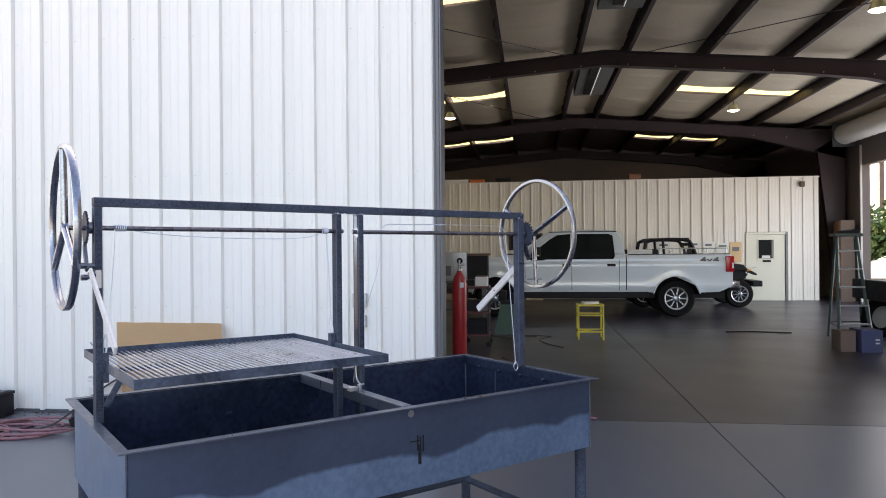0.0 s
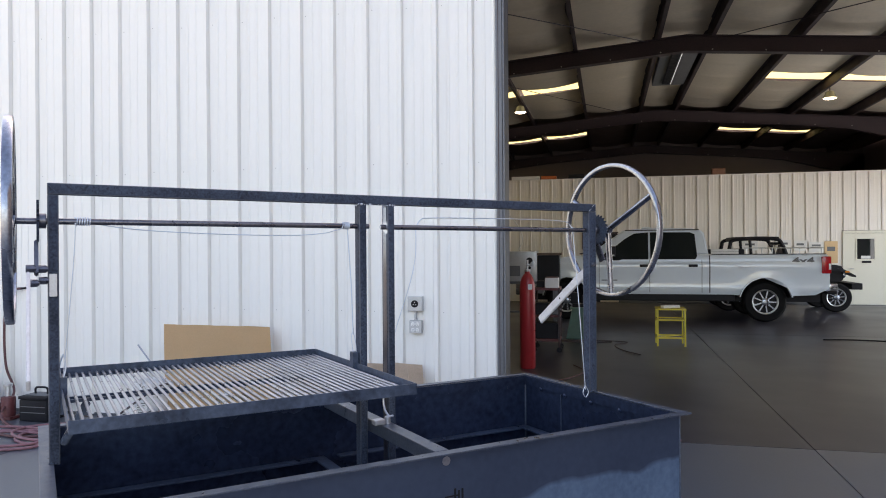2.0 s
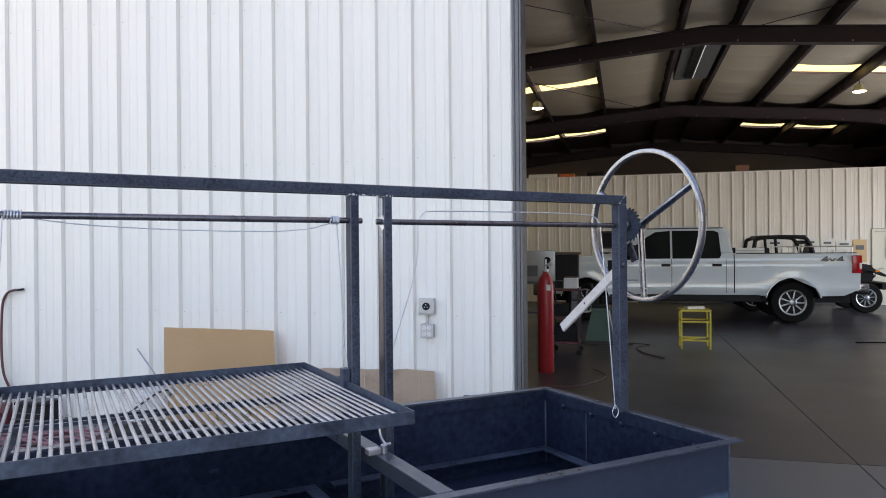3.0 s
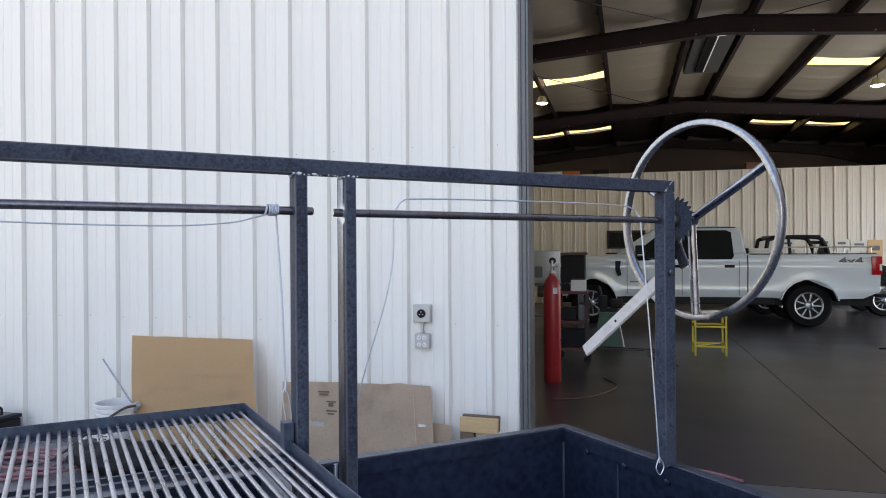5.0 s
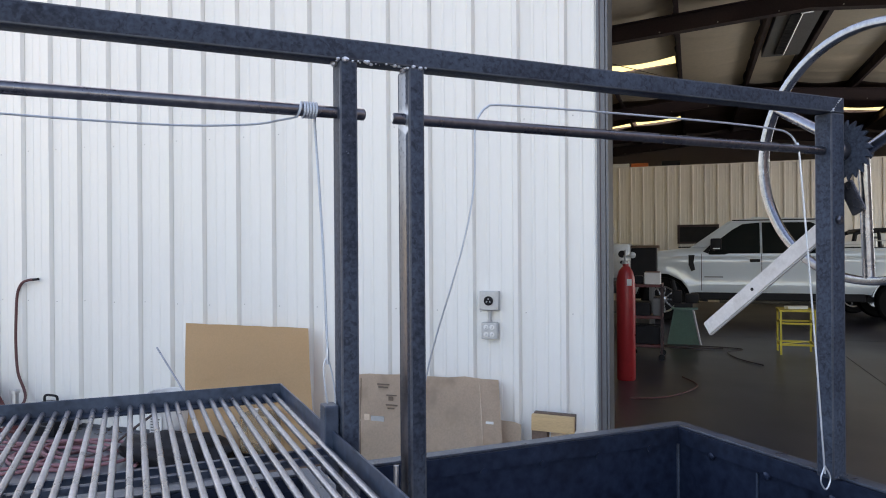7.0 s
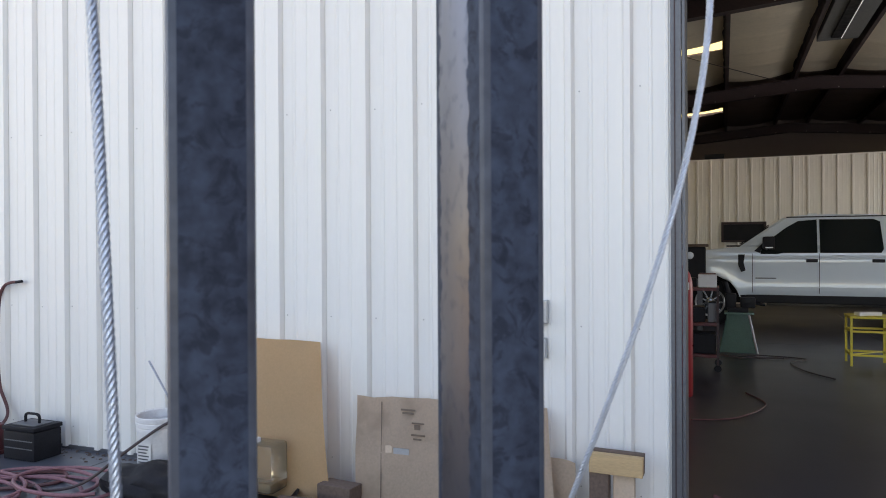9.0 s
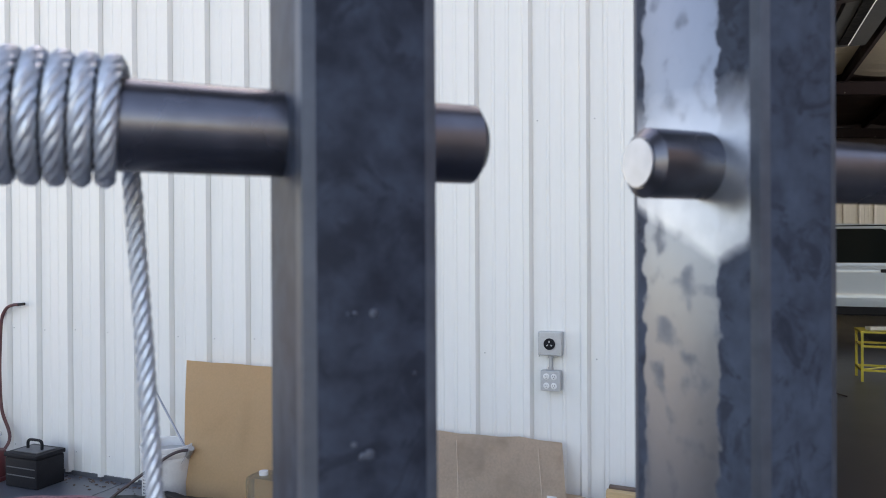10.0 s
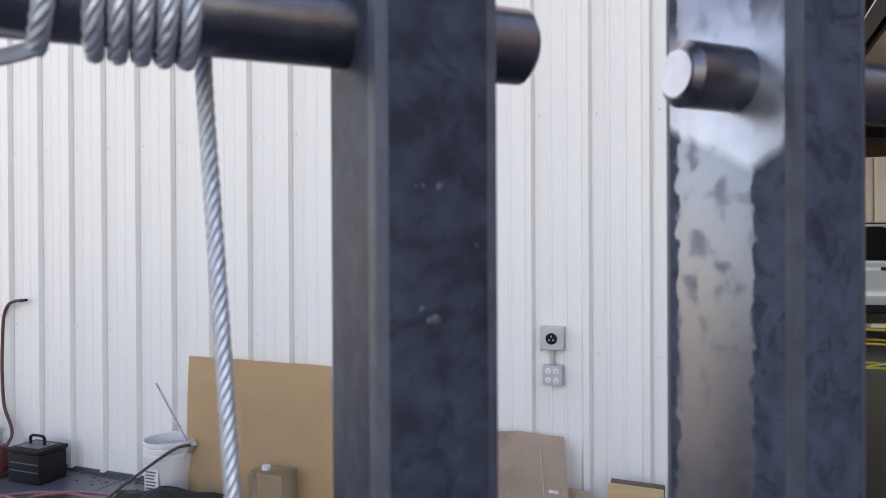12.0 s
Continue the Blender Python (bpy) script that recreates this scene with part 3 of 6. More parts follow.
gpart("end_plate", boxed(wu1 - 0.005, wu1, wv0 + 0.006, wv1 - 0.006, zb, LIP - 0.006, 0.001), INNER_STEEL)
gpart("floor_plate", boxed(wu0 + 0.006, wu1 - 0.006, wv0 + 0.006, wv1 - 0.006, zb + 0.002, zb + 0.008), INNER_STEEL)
gpart("front_flange", boxed(U0, U1, V0, V0 + FL, LIP - 0.005, LIP, 0.0012), WORN_FLANGE)
gpart("back_flange", boxed(U0, U1, V1 - FL, V1, LIP - 0.005, LIP, 0.0012), WORN_FLANGE)
gpart("end_flange", boxed(U0, U0 + FL, V0 + FL, V1 - FL, LIP - 0.005, LIP, 0.0012), WORN_FLANGE)
gpart("end_flange", boxed(U1 - FL, U1, V0 + FL, V1 - FL, LIP - 0.005, LIP, 0.0012), WORN_FLANGE)
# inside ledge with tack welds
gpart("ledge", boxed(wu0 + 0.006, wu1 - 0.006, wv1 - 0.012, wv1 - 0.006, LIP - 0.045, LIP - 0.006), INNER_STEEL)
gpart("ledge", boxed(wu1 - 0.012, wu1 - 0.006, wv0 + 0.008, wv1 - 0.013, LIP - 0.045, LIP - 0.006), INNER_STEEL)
for k in range(12):
    u = wu0 + 0.10 + k * (wu1 - wu0 - 0.2) / 11
    gpart("tack_weld", lathe(bmesh.new(), [(0.010, -0.003), (0.008, 0.001), (0.003, 0.003)], 8, (u, wv1 - 0.012, LIP - 0.048), 'y'), INNER_STEEL, smooth=True)
for k in range(5):
    v = wv0 + 0.12 + k * 0.16
    gpart("tack_weld", lathe(bmesh.new(), [(0.010, 0.003), (0.008, -0.002), (0.003, -0.004)], 8, (wu1 - 0.012, v, LIP - 0.048), 'x'), INNER_STEEL, smooth=True)
gpart("corner_weld", rod(bmesh.new(), (wu1 - 0.007, wv1 - 0.007, zb + 0.01), (wu1 - 0.007, wv1 - 0.007, LIP - 0.006), 0.004, 6), WORN_FLANGE)
gpart("corner_weld", rod(bmesh.new(), (wu0 + 0.001, wv0 + 0.001, zb), (wu0 + 0.001, wv0 + 0.001, LIP - 0.006), 0.004, 6), STEEL)
gpart("corner_weld", rod(bmesh.new(), (wu1 - 0.001, wv0 + 0.001, zb), (wu1 - 0.001, wv0 + 0.001, LIP - 0.006), 0.004, 6), STEEL)
gpart("bead", rod(bmesh.new(), (wu1 - 0.008, 0.20, zb + 0.05), (wu1 - 0.008, 0.20, LIP - 0.05), 0.0028, 6), STEEL)
# grinder scratches on the front plate
bm = bmesh.new()
for u, z, l in ((-0.905, 0.875, 0.055), (-0.893, 0.868, 0.10), (-0.881, 0.872, 0.06), (-0.90, 0.84, 0.07)):
    box(bm, u, u + 0.006, wv0 - 0.0016, wv0 - 0.0004, z - l, z)
box(bm, -0.935, -0.89, wv0 - 0.0016, wv0 - 0.0004, 0.853, 0.857)
gpart("grinder_mark", bm, BLACK, label="dark grinder scratches")
gpart("ground_spot", lathe(bmesh.new(), [(0.013, -0.0005), (0.013, -0.0014)], 14, (-0.93, wv0, LIP - 0.028), 'y'), ROD_STEEL)
# side loop handle
gpart("tie_ring", tube(bmesh.new(), [(wu0 - 0.005 - 0.03 * math.sin(t), -0.335 + 0.004 * t, 0.705 + 0.03 * math.cos(t)) for t in [math.pi * i / 10 for i in range(11)]], 0.005, 8), STEEL, smooth=True)
# cross bar of the box
gpart("cross_bar", boxed(-0.962, -0.918, wv0 + 0.006, wv1 - 0.006, LIP - 0.040, LIP + 0.001, 0.002), WORN_FLANGE)
# floor ledges of the two bays
for a, b in ((wu0 + 0.006, -0.966), (-0.914, wu1 - 0.013)):
    gpart("floor_ledge", boxed(a, b, wv1 - 0.058, wv1 - 0.013, zb + 0.070, zb + 0.076, 0.001), STEEL)
    gpart("floor_ledge", boxed(a, b, wv0 + 0.006, wv0 + 0.050, zb + 0.070, zb + 0.076, 0.001), STEEL)
    gpart("floor_ledge", boxed(b - 0.045, b, wv0 + 0.051, wv1 - 0.059, zb + 0.070, zb + 0.076, 0.001), STEEL)
# legs with a lower frame
for u in (wu0 + 0.03, wu1 - 0.03):
    for v in (wv0 + 0.03, wv1 - 0.03):
        gpart("leg", rod(bmesh.new(), (u, v, 0.0), (u, v, zb + 0.001), 0.024, 16), TUBE_STEEL, smooth=True)
LZ = 0.33
for v in (wv0 + 0.03, wv1 - 0.03):
    gpart("stretcher", rod(bmesh.new(), (wu0 + 0.05, v, LZ), (wu1 - 0.05, v, LZ), 0.016, 12), TUBE_STEEL, smooth=True)
for u in (wu0 + 0.03, wu1 - 0.03):
    gpart("stretcher", rod(bmesh.new(), (u, wv0 + 0.05, LZ), (u, wv1 - 0.05, LZ), 0.016, 12), TUBE_STEEL, smooth=True)

# lifting frame: posts and top beam of square tube
W, DV = 0.0300, 0.0375
POSTS = {"left": (-1.892, 0.0265), "mid_a": (-1.0032, 0.0260), "mid_b": (-0.9005, 0.0246), "right": (-0.022, 0.037)}


def scraped_post():
    """Tube steel whose inner side is ground bright round the stub and scraped in a strip below."""
    m = material("scraped_tube_steel", **TUBE_ARGS)
    nt = m.node_tree
    n, l = nt.nodes, nt.links
    b = n["Principled BSDF"]
    src = b.inputs["Base Color"].links[0].from_socket
    geo = n.new("ShaderNodeNewGeometry")

    def dot(sock, vec):
        d = n.new("ShaderNodeVectorMath")
        d.operation = 'DOT_PRODUCT'
        l.new(sock, d.inputs[0])
        d.inputs[1].default_value = vec
        return d.outputs["Value"]

    def step(x, lo, hi):
        k = n.new("ShaderNodeMapRange")
        k.inputs["From Min"].default_value, k.inputs["From Max"].default_value = lo, hi
        l.new(x, k.inputs[0])
        return k.outputs[0]

    eu, ev = Vector((math.cos(ga), math.sin(ga), 0)), Vector((-math.sin(ga), math.cos(ga), 0))
    v = node_math(nt, 'SUBTRACT', dot(geo.outputs["Position"], ev), GO.dot(ev))
    z = node_math(nt, 'SUBTRACT', dot(geo.outputs["Position"], (0, 0, 1)), 0.0042)
    side = step(dot(geo.outputs["True Normal"], -eu), 0.4, 0.6)
    nz = n.new("ShaderNodeTexNoise")
    nz.inputs["Scale"].default_value, nz.inputs["Detail"].default_value = 170.0, 8.0
    l.new(geo.outputs["Position"], nz.inputs["Vector"])
    wob = node_math(nt, 'MULTIPLY', node_math(nt, 'SUBTRACT', nz.outputs[0], 0.5), 0.008)
    # strip
    dv = node_math(nt, 'ADD', node_math(nt, 'ABSOLUTE', node_math(nt, 'SUBTRACT', v, 0.0272)), wob)
    strip = node_math(nt, 'MULTIPLY', node_math(nt, 'SUBTRACT', 1.0, step(dv, 0.0136, 0.0145)), side)
    strip = node_math(nt, 'MULTIPLY', strip, 0.85)
    # patch: ground bright round the stub, pointed below towards the front edge, fading above
    low = node_math(nt, 'ADD', 1.5970, node_math(nt, 'MULTIPLY', node_math(nt, 'ABSOLUTE', node_math(nt, 'SUBTRACT', v, 0.0128)), 0.46))
    over = node_math(nt, 'ADD', node_math(nt, 'SUBTRACT', z, low), node_math(nt, 'MULTIPLY', wob, 0.3))
    fade = node_math(nt, 'SUBTRACT', 1.0, step(node_math(nt, 'ADD', z, node_math(nt, 'MULTIPLY', wob, 1.2)), 1.630, 1.644))
    patch = node_math(nt, 'MULTIPLY', node_math(nt, 'MULTIPLY', step(over, 0.0, 0.0035), fade), side)
    patch = node_math(nt, 'MULTIPLY', patch, step(node_math(nt, 'ADD', v, wob), 0.0005, 0.004))
    # strip turns paler and bluer upwards, a sky reflection painted into its colour
    sheen_ramp = n.new("ShaderNodeMix")
    sheen_ramp.data_type = 'RGBA'
    l.new(step(z, 1.47, 1.60), sheen_ramp.inputs[0])
    sheen_ramp.inputs[6].default_value, sheen_ramp.inputs[7].default_value = (0.085, 0.080, 0.090, 1), (0.24, 0.275, 0.32, 1)
    blot = n.new("ShaderNodeTexNoise")
    blot.inputs["Scale"].default_value, blot.inputs["Detail"].default_value = 130.0, 6.0
    l.new(geo.outputs["Position"], blot.inputs["Vector"])
    strip = node_math(nt, 'MULTIPLY', strip, node_math(nt, 'SUBTRACT', 1.0, node_math(nt, 'MULTIPLY', step(blot.outputs[0], 0.54, 0.70), 0.4)))
    for mask, col in ((strip, sheen_ramp.outputs[2]), (node_math(nt, 'MULTIPLY', patch, node_math(nt, 'ADD', 0.60, node_math(nt, 'MULTIPLY', nz.outputs[0], 0.5))), (0.44, 0.475, 0.52, 1))):
        mx = n.new("ShaderNodeMix")
        mx.data_type = 'RGBA'
        l.new(mask, mx.inputs[0])
        l.new(src, mx.inputs[6])
        if isinstance(col, tuple):
            mx.inputs[7].default_value = col
        else:
            l.new(col, mx.inputs[7])
        src = mx.outputs[2]
    l.new(src, b.inputs["Base Color"])
    bare = node_math(nt, 'MAXIMUM', strip, node_math(nt, 'MULTIPLY', patch, 0.8))
    l.new(node_math(nt, 'MULTIPLY', bare, 0.95), b.inputs["Metallic"])
    dull = b.inputs["Roughness"].links[0].from_socket
    keep = node_math(nt, 'MULTIPLY', dull, node_math(nt, 'SUBTRACT', 1.0, bare))
    l.new(node_math(nt, 'ADD', keep, node_math(nt, 'MULTIPLY', bare, 0.27)), b.inputs["Roughness"])
    return m


SCRAPED = scraped_post()


def gtube(name, bm, mat):
    """A square tube whose rounded corners take a slightly paler steel."""
    flat = bm.faces.layers.int.get("flat")
    for f in bm.faces:
        f.material_index = 0 if f[flat] else 1
    ob = gpart(name, bm, mat, smooth=True)
    ob.data.materials.append(EDGE_STEEL)
    return ob


for key, (u, w) in POSTS.items():
    gtube("post", boxed(u, u + w, 0.0, 0.0475 if key == "mid_b" else DV, LIP - 0.20 if key.startswith("mid") else LIP - 0.006, TOP - W - 0.0005, 0.0030), SCRAPED if key == "mid_b" else TUBE_STEEL)
gtube("top_beam", boxed(-1.892, 0.015, 0.0, DV, TOP - W, TOP, 0.0026), TUBE_STEEL)


def weld_line(p, q, r=0.0056, mat=WELD):
    bm = bmesh.new()
    p, q = Vector(p), Vector(q)
    n = max(3, int((q - p).length / (r * 1.2)))
    for i in range(n + 1):
        c = p.lerp(q, i / n) + Vector((random.uniform(-1, 1), random.uniform(-1, 1), random.uniform(-1, 1))) * r * 0.35
        k = r * random.uniform(0.45, 1.0) * (0.6 + 0.4 * math.sin(i * 0.9))
        lathe(bm, [(0.15 * k, -k * 0.8), (k * 0.8, -k * 0.5), (k, 0), (k * 0.8, k * 0.5), (0.15 * k, k * 0.8)], 8, c)
    return gpart("weld_bead", bm, mat, smooth=True)


for key in ("mid_a", "mid_b"):
    u, w = POSTS[key]
    weld_line((u - 0.001, -0.0005, TOP - W - 0.001), (u + w + 0.001, -0.0005, TOP - W - 0.001))
    weld_line((u - 0.001, 0.002, TOP - W - 0.001), (u - 0.001, DV - 0.002, TOP - W - 0.001))
weld_line((-0.972, 0.003, TOP - W - 0.0005), (-0.910, 0.003, TOP - W - 0.0005), 0.0045)
weld_line((-0.022, -0.0005, TOP - W), (0.004, -0.0005, TOP - 0.002), 0.003)
weld_line((-1.892, -0.0005, TOP - 0.002), (-1.867, -0.0005, TOP - W), 0.0022, STEEL)
weld_line((-0.021, -0.002, LIP + 0.002), (0.014, -0.002, LIP + 0.002), 0.004, STEEL)
weld_line((-1.892, -0.002, LIP + 0.002), (-1.867, -0.002, LIP + 0.002), 0.004, STEEL)
# small bright spatter marks on the middle post
bm = bmesh.new()
for du, z, a, b in ((0.0130, 1.5905, 0.0011, 0), (0.0120, 1.5655, 0.0013, 0), (0.0108, 1.5653, 0.0009, 0), (0.0092, 1.5675, 0.0007, 0), (0.0205, 1.5795, 0.0005, 0), (0.0095, 1.5907, 0.0005, 0), (0.0082, 1.5906, 0.0004, 0)):
    u = -1.003 + du
    lathe(bm, [(a * 0.8, 0.0), (a * 0.7, -0.00012), (a * 0.3, -0.0002)], 9, (u, 0.0, z), 'y')
gpart("spatter", bm, WORN_FLANGE)
# shafts with hubs, ratchets and hand wheels
SZ, SV, SR = 1.625, 0.0187, 0.0084


def shaft(u0, u1, z):
    bm = bmesh.new()
    lathe(bm, [(SR - 0.0022, u0), (SR, u0 + 0.0018), (SR, u1 - 0.0018), (SR - 0.0022, u1)], 28, (0, SV, z), 'x')
    return gpart("shaft", bm, SHAFT_STEEL, label="dark round winding shaft", smooth=True)


s1 = shaft(-1.965, -0.9612, SZ - 0.0006)
s2 = shaft(-0.9192, 0.100, SZ - 0.0026)
gpart("shaft_end", lathe(bmesh.new(), [(SR - 0.0026, -0.9198), (SR - 0.0026, -0.9193)], 28, (0, SV, SZ - 0.0026), 'x'), BRIGHT_STEEL, s2)


def ratchet(u, teeth=22, r0=0.048, r1=0.061, lean=1):
    bm = bmesh.new()
    pts = []
    for i in range(teeth):
        t = 2 * math.pi * i / teeth
        pts.append((SV + r1 * math.cos(t), SZ + r1 * math.sin(t)))
        t2 = t + lean * 2 * math.pi / teeth * 0.15
        pts.append((SV + r0 * math.cos(t2), SZ + r0 * math.sin(t2)))
    if lean < 0:
        pts = pts[::-1]
    extrude_profile(bm, pts, u, u + 0.006, 'yz')
    return gpart("ratchet_wheel", bm, TUBE_STEEL, label="toothed ratchet wheel")


ratchet(0.036, lean=1)
gpart("collar", lathe(bmesh.new(), [(0.018, 0.016), (0.019, 0.018), (0.019, 0.034), (0.018, 0.0355)], 20, (0, SV, SZ), 'x'), SHAFT_STEEL, smooth=True)
ratchet(-1.917, 22, 0.044, 0.056)
gpart("collar", lathe(bmesh.new(), [(0.018, -1.912), (0.020, -1.910), (0.020, -1.896), (0.018, -1.894)], 20, (0, SV, SZ), 'x'), SHAFT_STEEL, smooth=True)


def hand_wheel(u_rim, u_hub, first, R=0.262):
    wheel = gpart("hand_wheel", lathe(bmesh.new(), [(0.016, min(u_hub, u_hub + 0.02)), (0.016, max(u_hub, u_hub + 0.02))], 16, (0, SV, SZ), 'x'), WHEEL_STEEL, label="large brushed steel hand wheel", smooth=True)
    bm = bmesh.new()
    n, sec = 72, []
    hw, ht = 0.0118, 0.0090
    for i in range(12):
        t = 2 * math.pi * i / 12
        sec.append((hw * math.copysign(abs(math.cos(t)) ** 0.55, math.cos(t)), ht * math.copysign(abs(math.sin(t)) ** 0.55, math.sin(t))))
    rings = []
    for i in range(n):
        t = 2 * math.pi * i / n
        rings.append([bm.verts.new((u_rim + a, SV + (R + b) * math.cos(t), SZ + (R + b) * math.sin(t))) for a, b in sec])
    for i in range(n):
        A, B = rings[i], rings[(i + 1) % n]
        for k in range(12):
            bm.faces.new((A[k], A[(k + 1) % 12], B[(k + 1) % 12], B[k]))
    gpart("rim", bm, WHEEL_STEEL, wheel, smooth=True)
    for k in range(3):
        t = radians(first + 120 * k)
        p = (u_hub + 0.01, SV + 0.010 * math.cos(t), SZ + 0.010 * math.sin(t))
        q = (u_rim, SV + (R - 0.006) * math.cos(t), SZ + (R - 0.006) * math.sin(t))
        gpart("spoke", rod(bmesh.new(), p, q, 0.0115, 14), WHEEL_STEEL, wheel, smooth=True)
    return wheel


hand_wheel(0.110, 0.086, -90.0)
hand_wheel(-1.977, -1.985, 88.0)

# pawls, bolts and release bars
def bar(p, q, w, t, axis, mat, name, label=""):
    """A flat bar from p to q, w wide and t thick along the axis direction."""
    p, q, ax = Vector(p), Vector(q), Vector(axis).normalized()
    d = (q - p).normalized()
    s = d.cross(ax).normalized()
    bm = bmesh.new()
    v = [bm.verts.new(c + s * a + ax * b) for c in (p, q) for a in (-w / 2, w / 2) for b in (-t / 2, t / 2)]
    for f in ((0, 1, 3, 2), (4, 6, 7, 5), (0, 4, 5, 1), (2, 3, 7, 6), (0, 2, 6, 4), (1, 5, 7, 3)):
        bm.faces.new([v[i] for i in f])
    bmesh.ops.bevel(bm, geom=list(bm.edges), offset=min(t * 0.25, 0.003), segments=2, affect='EDGES')
    return gpart(name, bm, mat, None, label)


bar((0.024, 0.375, 1.232), (0.024, 0.02, 1.495), 0.036, 0.012, (1, 0, 0), WHITE_BAR, "release_bar", "scuffed white release lever")
gpart("bar_hole", lathe(bmesh.new(), [(0.004, 0.0165), (0.004, 0.0178)], 10, (0, 0.232, 1.338), 'x'), BLACK)
bar((0.030, -0.02, 1.500), (0.030, 0.010, 1.560), 0.030, 0.008, (1, 0, 0), SHAFT_STEEL, "pawl")
gpart("bolt", lathe(bmesh.new(), [(0.009, -0.002), (0.009, -0.007), (0.006, -0.010)], 6, (-0.006, 0.0, 1.486), 'y'), SHAFT_STEEL)
bar((-1.935, -0.192, 1.486), (-1.935, -0.548, 1.282), 0.026, 0.008, (1, 0, 0), WHITE_BAR, "release_bar", "scuffed steel release lever")
bar((-1.918, -0.03, 1.485), (-1.918, 0.015, 1.570), 0.026, 0.010, (1, 0, 0), SHAFT_STEEL, "pawl")
for u, v, z in ((-1.932, -0.035, 1.500), (-1.905, -0.012, 1.498), (-1.925, -0.02, 1.462), (-1.903, -0.012, 1.468)):
    gpart("bolt", lathe(bmesh.new(), [(0.009, -0.010), (0.010, -0.008), (0.010, 0.008), (0.006, 0.014)], 8, (u, v, z), 'x'), SHAFT_STEEL, smooth=True)
bar((-1.8795, -0.003, 1.485), (-1.8795, -0.003, 1.425), 0.018, 0.004, (0, 1, 0), BRIGHT_STEEL, "bracket", "bright zinc bracket")

# cables: wrapped turns, drops and slack loops
CR = 0.0019


def coil(u0, turns, pitch=0.0046, start=0.0):
    pts = []
    n = int(turns * 20)
    for i in range(n + 1):
        t = 2 * math.pi * i / 20 + start
        pts.append((u0 + pitch * i / 20, SV + (SR + CR) * math.sin(t), SZ + (SR + CR) * math.cos(t)))
    return pts


wrap = [(-1.0597 + 0.007 * k / 10, SV - (SR + CR) * math.sin(math.pi * k / 10), SZ - (SR + CR) * math.cos(math.pi * k / 10)) for k in range(10)] + coil(-1.0525, 5.25, 0.0040)
gpart("cable_wrap", rope(bmesh.new(), wrap, CR, 6, 0.017), CABLE, label="wire rope wound round the shaft", smooth=True)
drop = smooth_path([(-1.0314, SV + SR + CR, SZ), (-1.0302, 0.0350, 1.608), (-1.0269, 0.0337, 1.5527), (-1.0236, 0.0305, 1.4855), (-1.0208, 0.0280, 1.4182), (-1.0160, 0.028, 1.28)], 8)
gpart("cable", rope(bmesh.new(), drop, 0.0019, 6, 0.017), CABLE, label="galvanised wire rope", smooth=True)
loop = smooth_path([(-1.0160, 0.028, 1.28), (-1.022, 0.028, 1.262), (-1.017, 0.027, 1.215), (-1.010, 0.026, 1.19), (-1.0055, 0.026, 1.215), (-1.010, 0.027, 1.255), (-1.0165, 0.028, 1.279)], 6)
gpart("cable_eye", tube(bmesh.new(), loop, 0.0012, 7), CABLE, smooth=True)
gpart("ferrule", lathe(bmesh.new(), [(0.0018, 1.268), (0.0026, 1.272), (0.0026, 1.288), (0.0018, 1.291)], 10, (-1.0160, 0.028, 0)), CABLE, smooth=True)
tail = smooth_path([(-1.0597, SV, SZ - SR - CR), (-1.066, SV + 0.001, SZ - 0.0125), (-1.080, SV, SZ - 0.016), (-1.125, SV - 0.002, 1.599), (-1.235, SV, 1.592), (-1.443, SV, 1.594), (-1.66, SV, 1.604), (-1.80, SV, 1.622)], 8)
gpart("cable_tail", tube(bmesh.new(), tail, 0.0015, 6), CABLE, smooth=True)
wrap2 = coil(-1.826, 6.0, 0.0062)
gpart("cable_wrap", tube(bmesh.new(), wrap2, 0.0020, 6), CABLE, smooth=True)
gpart("cable", tube(bmesh.new(), smooth_path([(-1.826, SV - SR, SZ - 0.004), (-1.832, 0.01, 1.50), (-1.858, 0.012, 1.20)], 6), 0.0014, 6), CABLE, smooth=True)
gpart("cable_eye", tube(bmesh.new(), smooth_path([(-1.857, 0.012, 1.27), (-1.866, 0.010, 1.235), (-1.860, 0.010, 1.20), (-1.851, 0.011, 1.235), (-1.857, 0.012, 1.27)], 5), 0.002, 6), CABLE, smooth=True)
top_loop = smooth_path([(-0.779, SV, 1.634), (-0.765, SV, 1.650), (-0.735, SV, 1.656), (-0.567, SV, 1.659), (-0.30, SV, 1.660), (-0.159, SV, 1.657), (-0.115, SV, 1.650), (-0.098, SV - 0.003, 1.630), (-0.091, 0.014, 1.600), (-0.068, 0.006, 1.30), (-0.046, 0.0, 0.995)], 8)
gpart("cable", tube(bmesh.new(), top_loop, 0.0018, 8), CABLE, label="slack galvanised wire rope", smooth=True)
gpart("cable_eye", tube(bmesh.new(), smooth_path([(-0.046, 0.0, 1.01), (-0.060, -0.002, 0.985), (-0.046, -0.002, 0.965), (-0.033, -0.002, 0.985), (-0.046, 0.0, 1.01)], 5), 0.0015, 6), CABLE, smooth=True)
drop2 = smooth_path([(-0.779, SV, 1.634), (-0.786, 0.017, 1.612), (-0.7876, 0.0140, 1.5764), (-0.7883, 0.0153, 1.5345), (-0.7915, 0.0217, 1.4927), (-0.7965, 0.0320, 1.4509), (-0.8026, 0.0453, 1.4091), (-0.8093, 0.0608, 1.3673), (-0.8158, 0.0776, 1.3255), (-0.8217, 0.0948, 1.2836), (-0.8261, 0.1115, 1.2418), (-0.8285, 0.1268, 1.20), (-0.831, 0.15, 1.12), (-0.834, 0.175, 0.97)], 8)
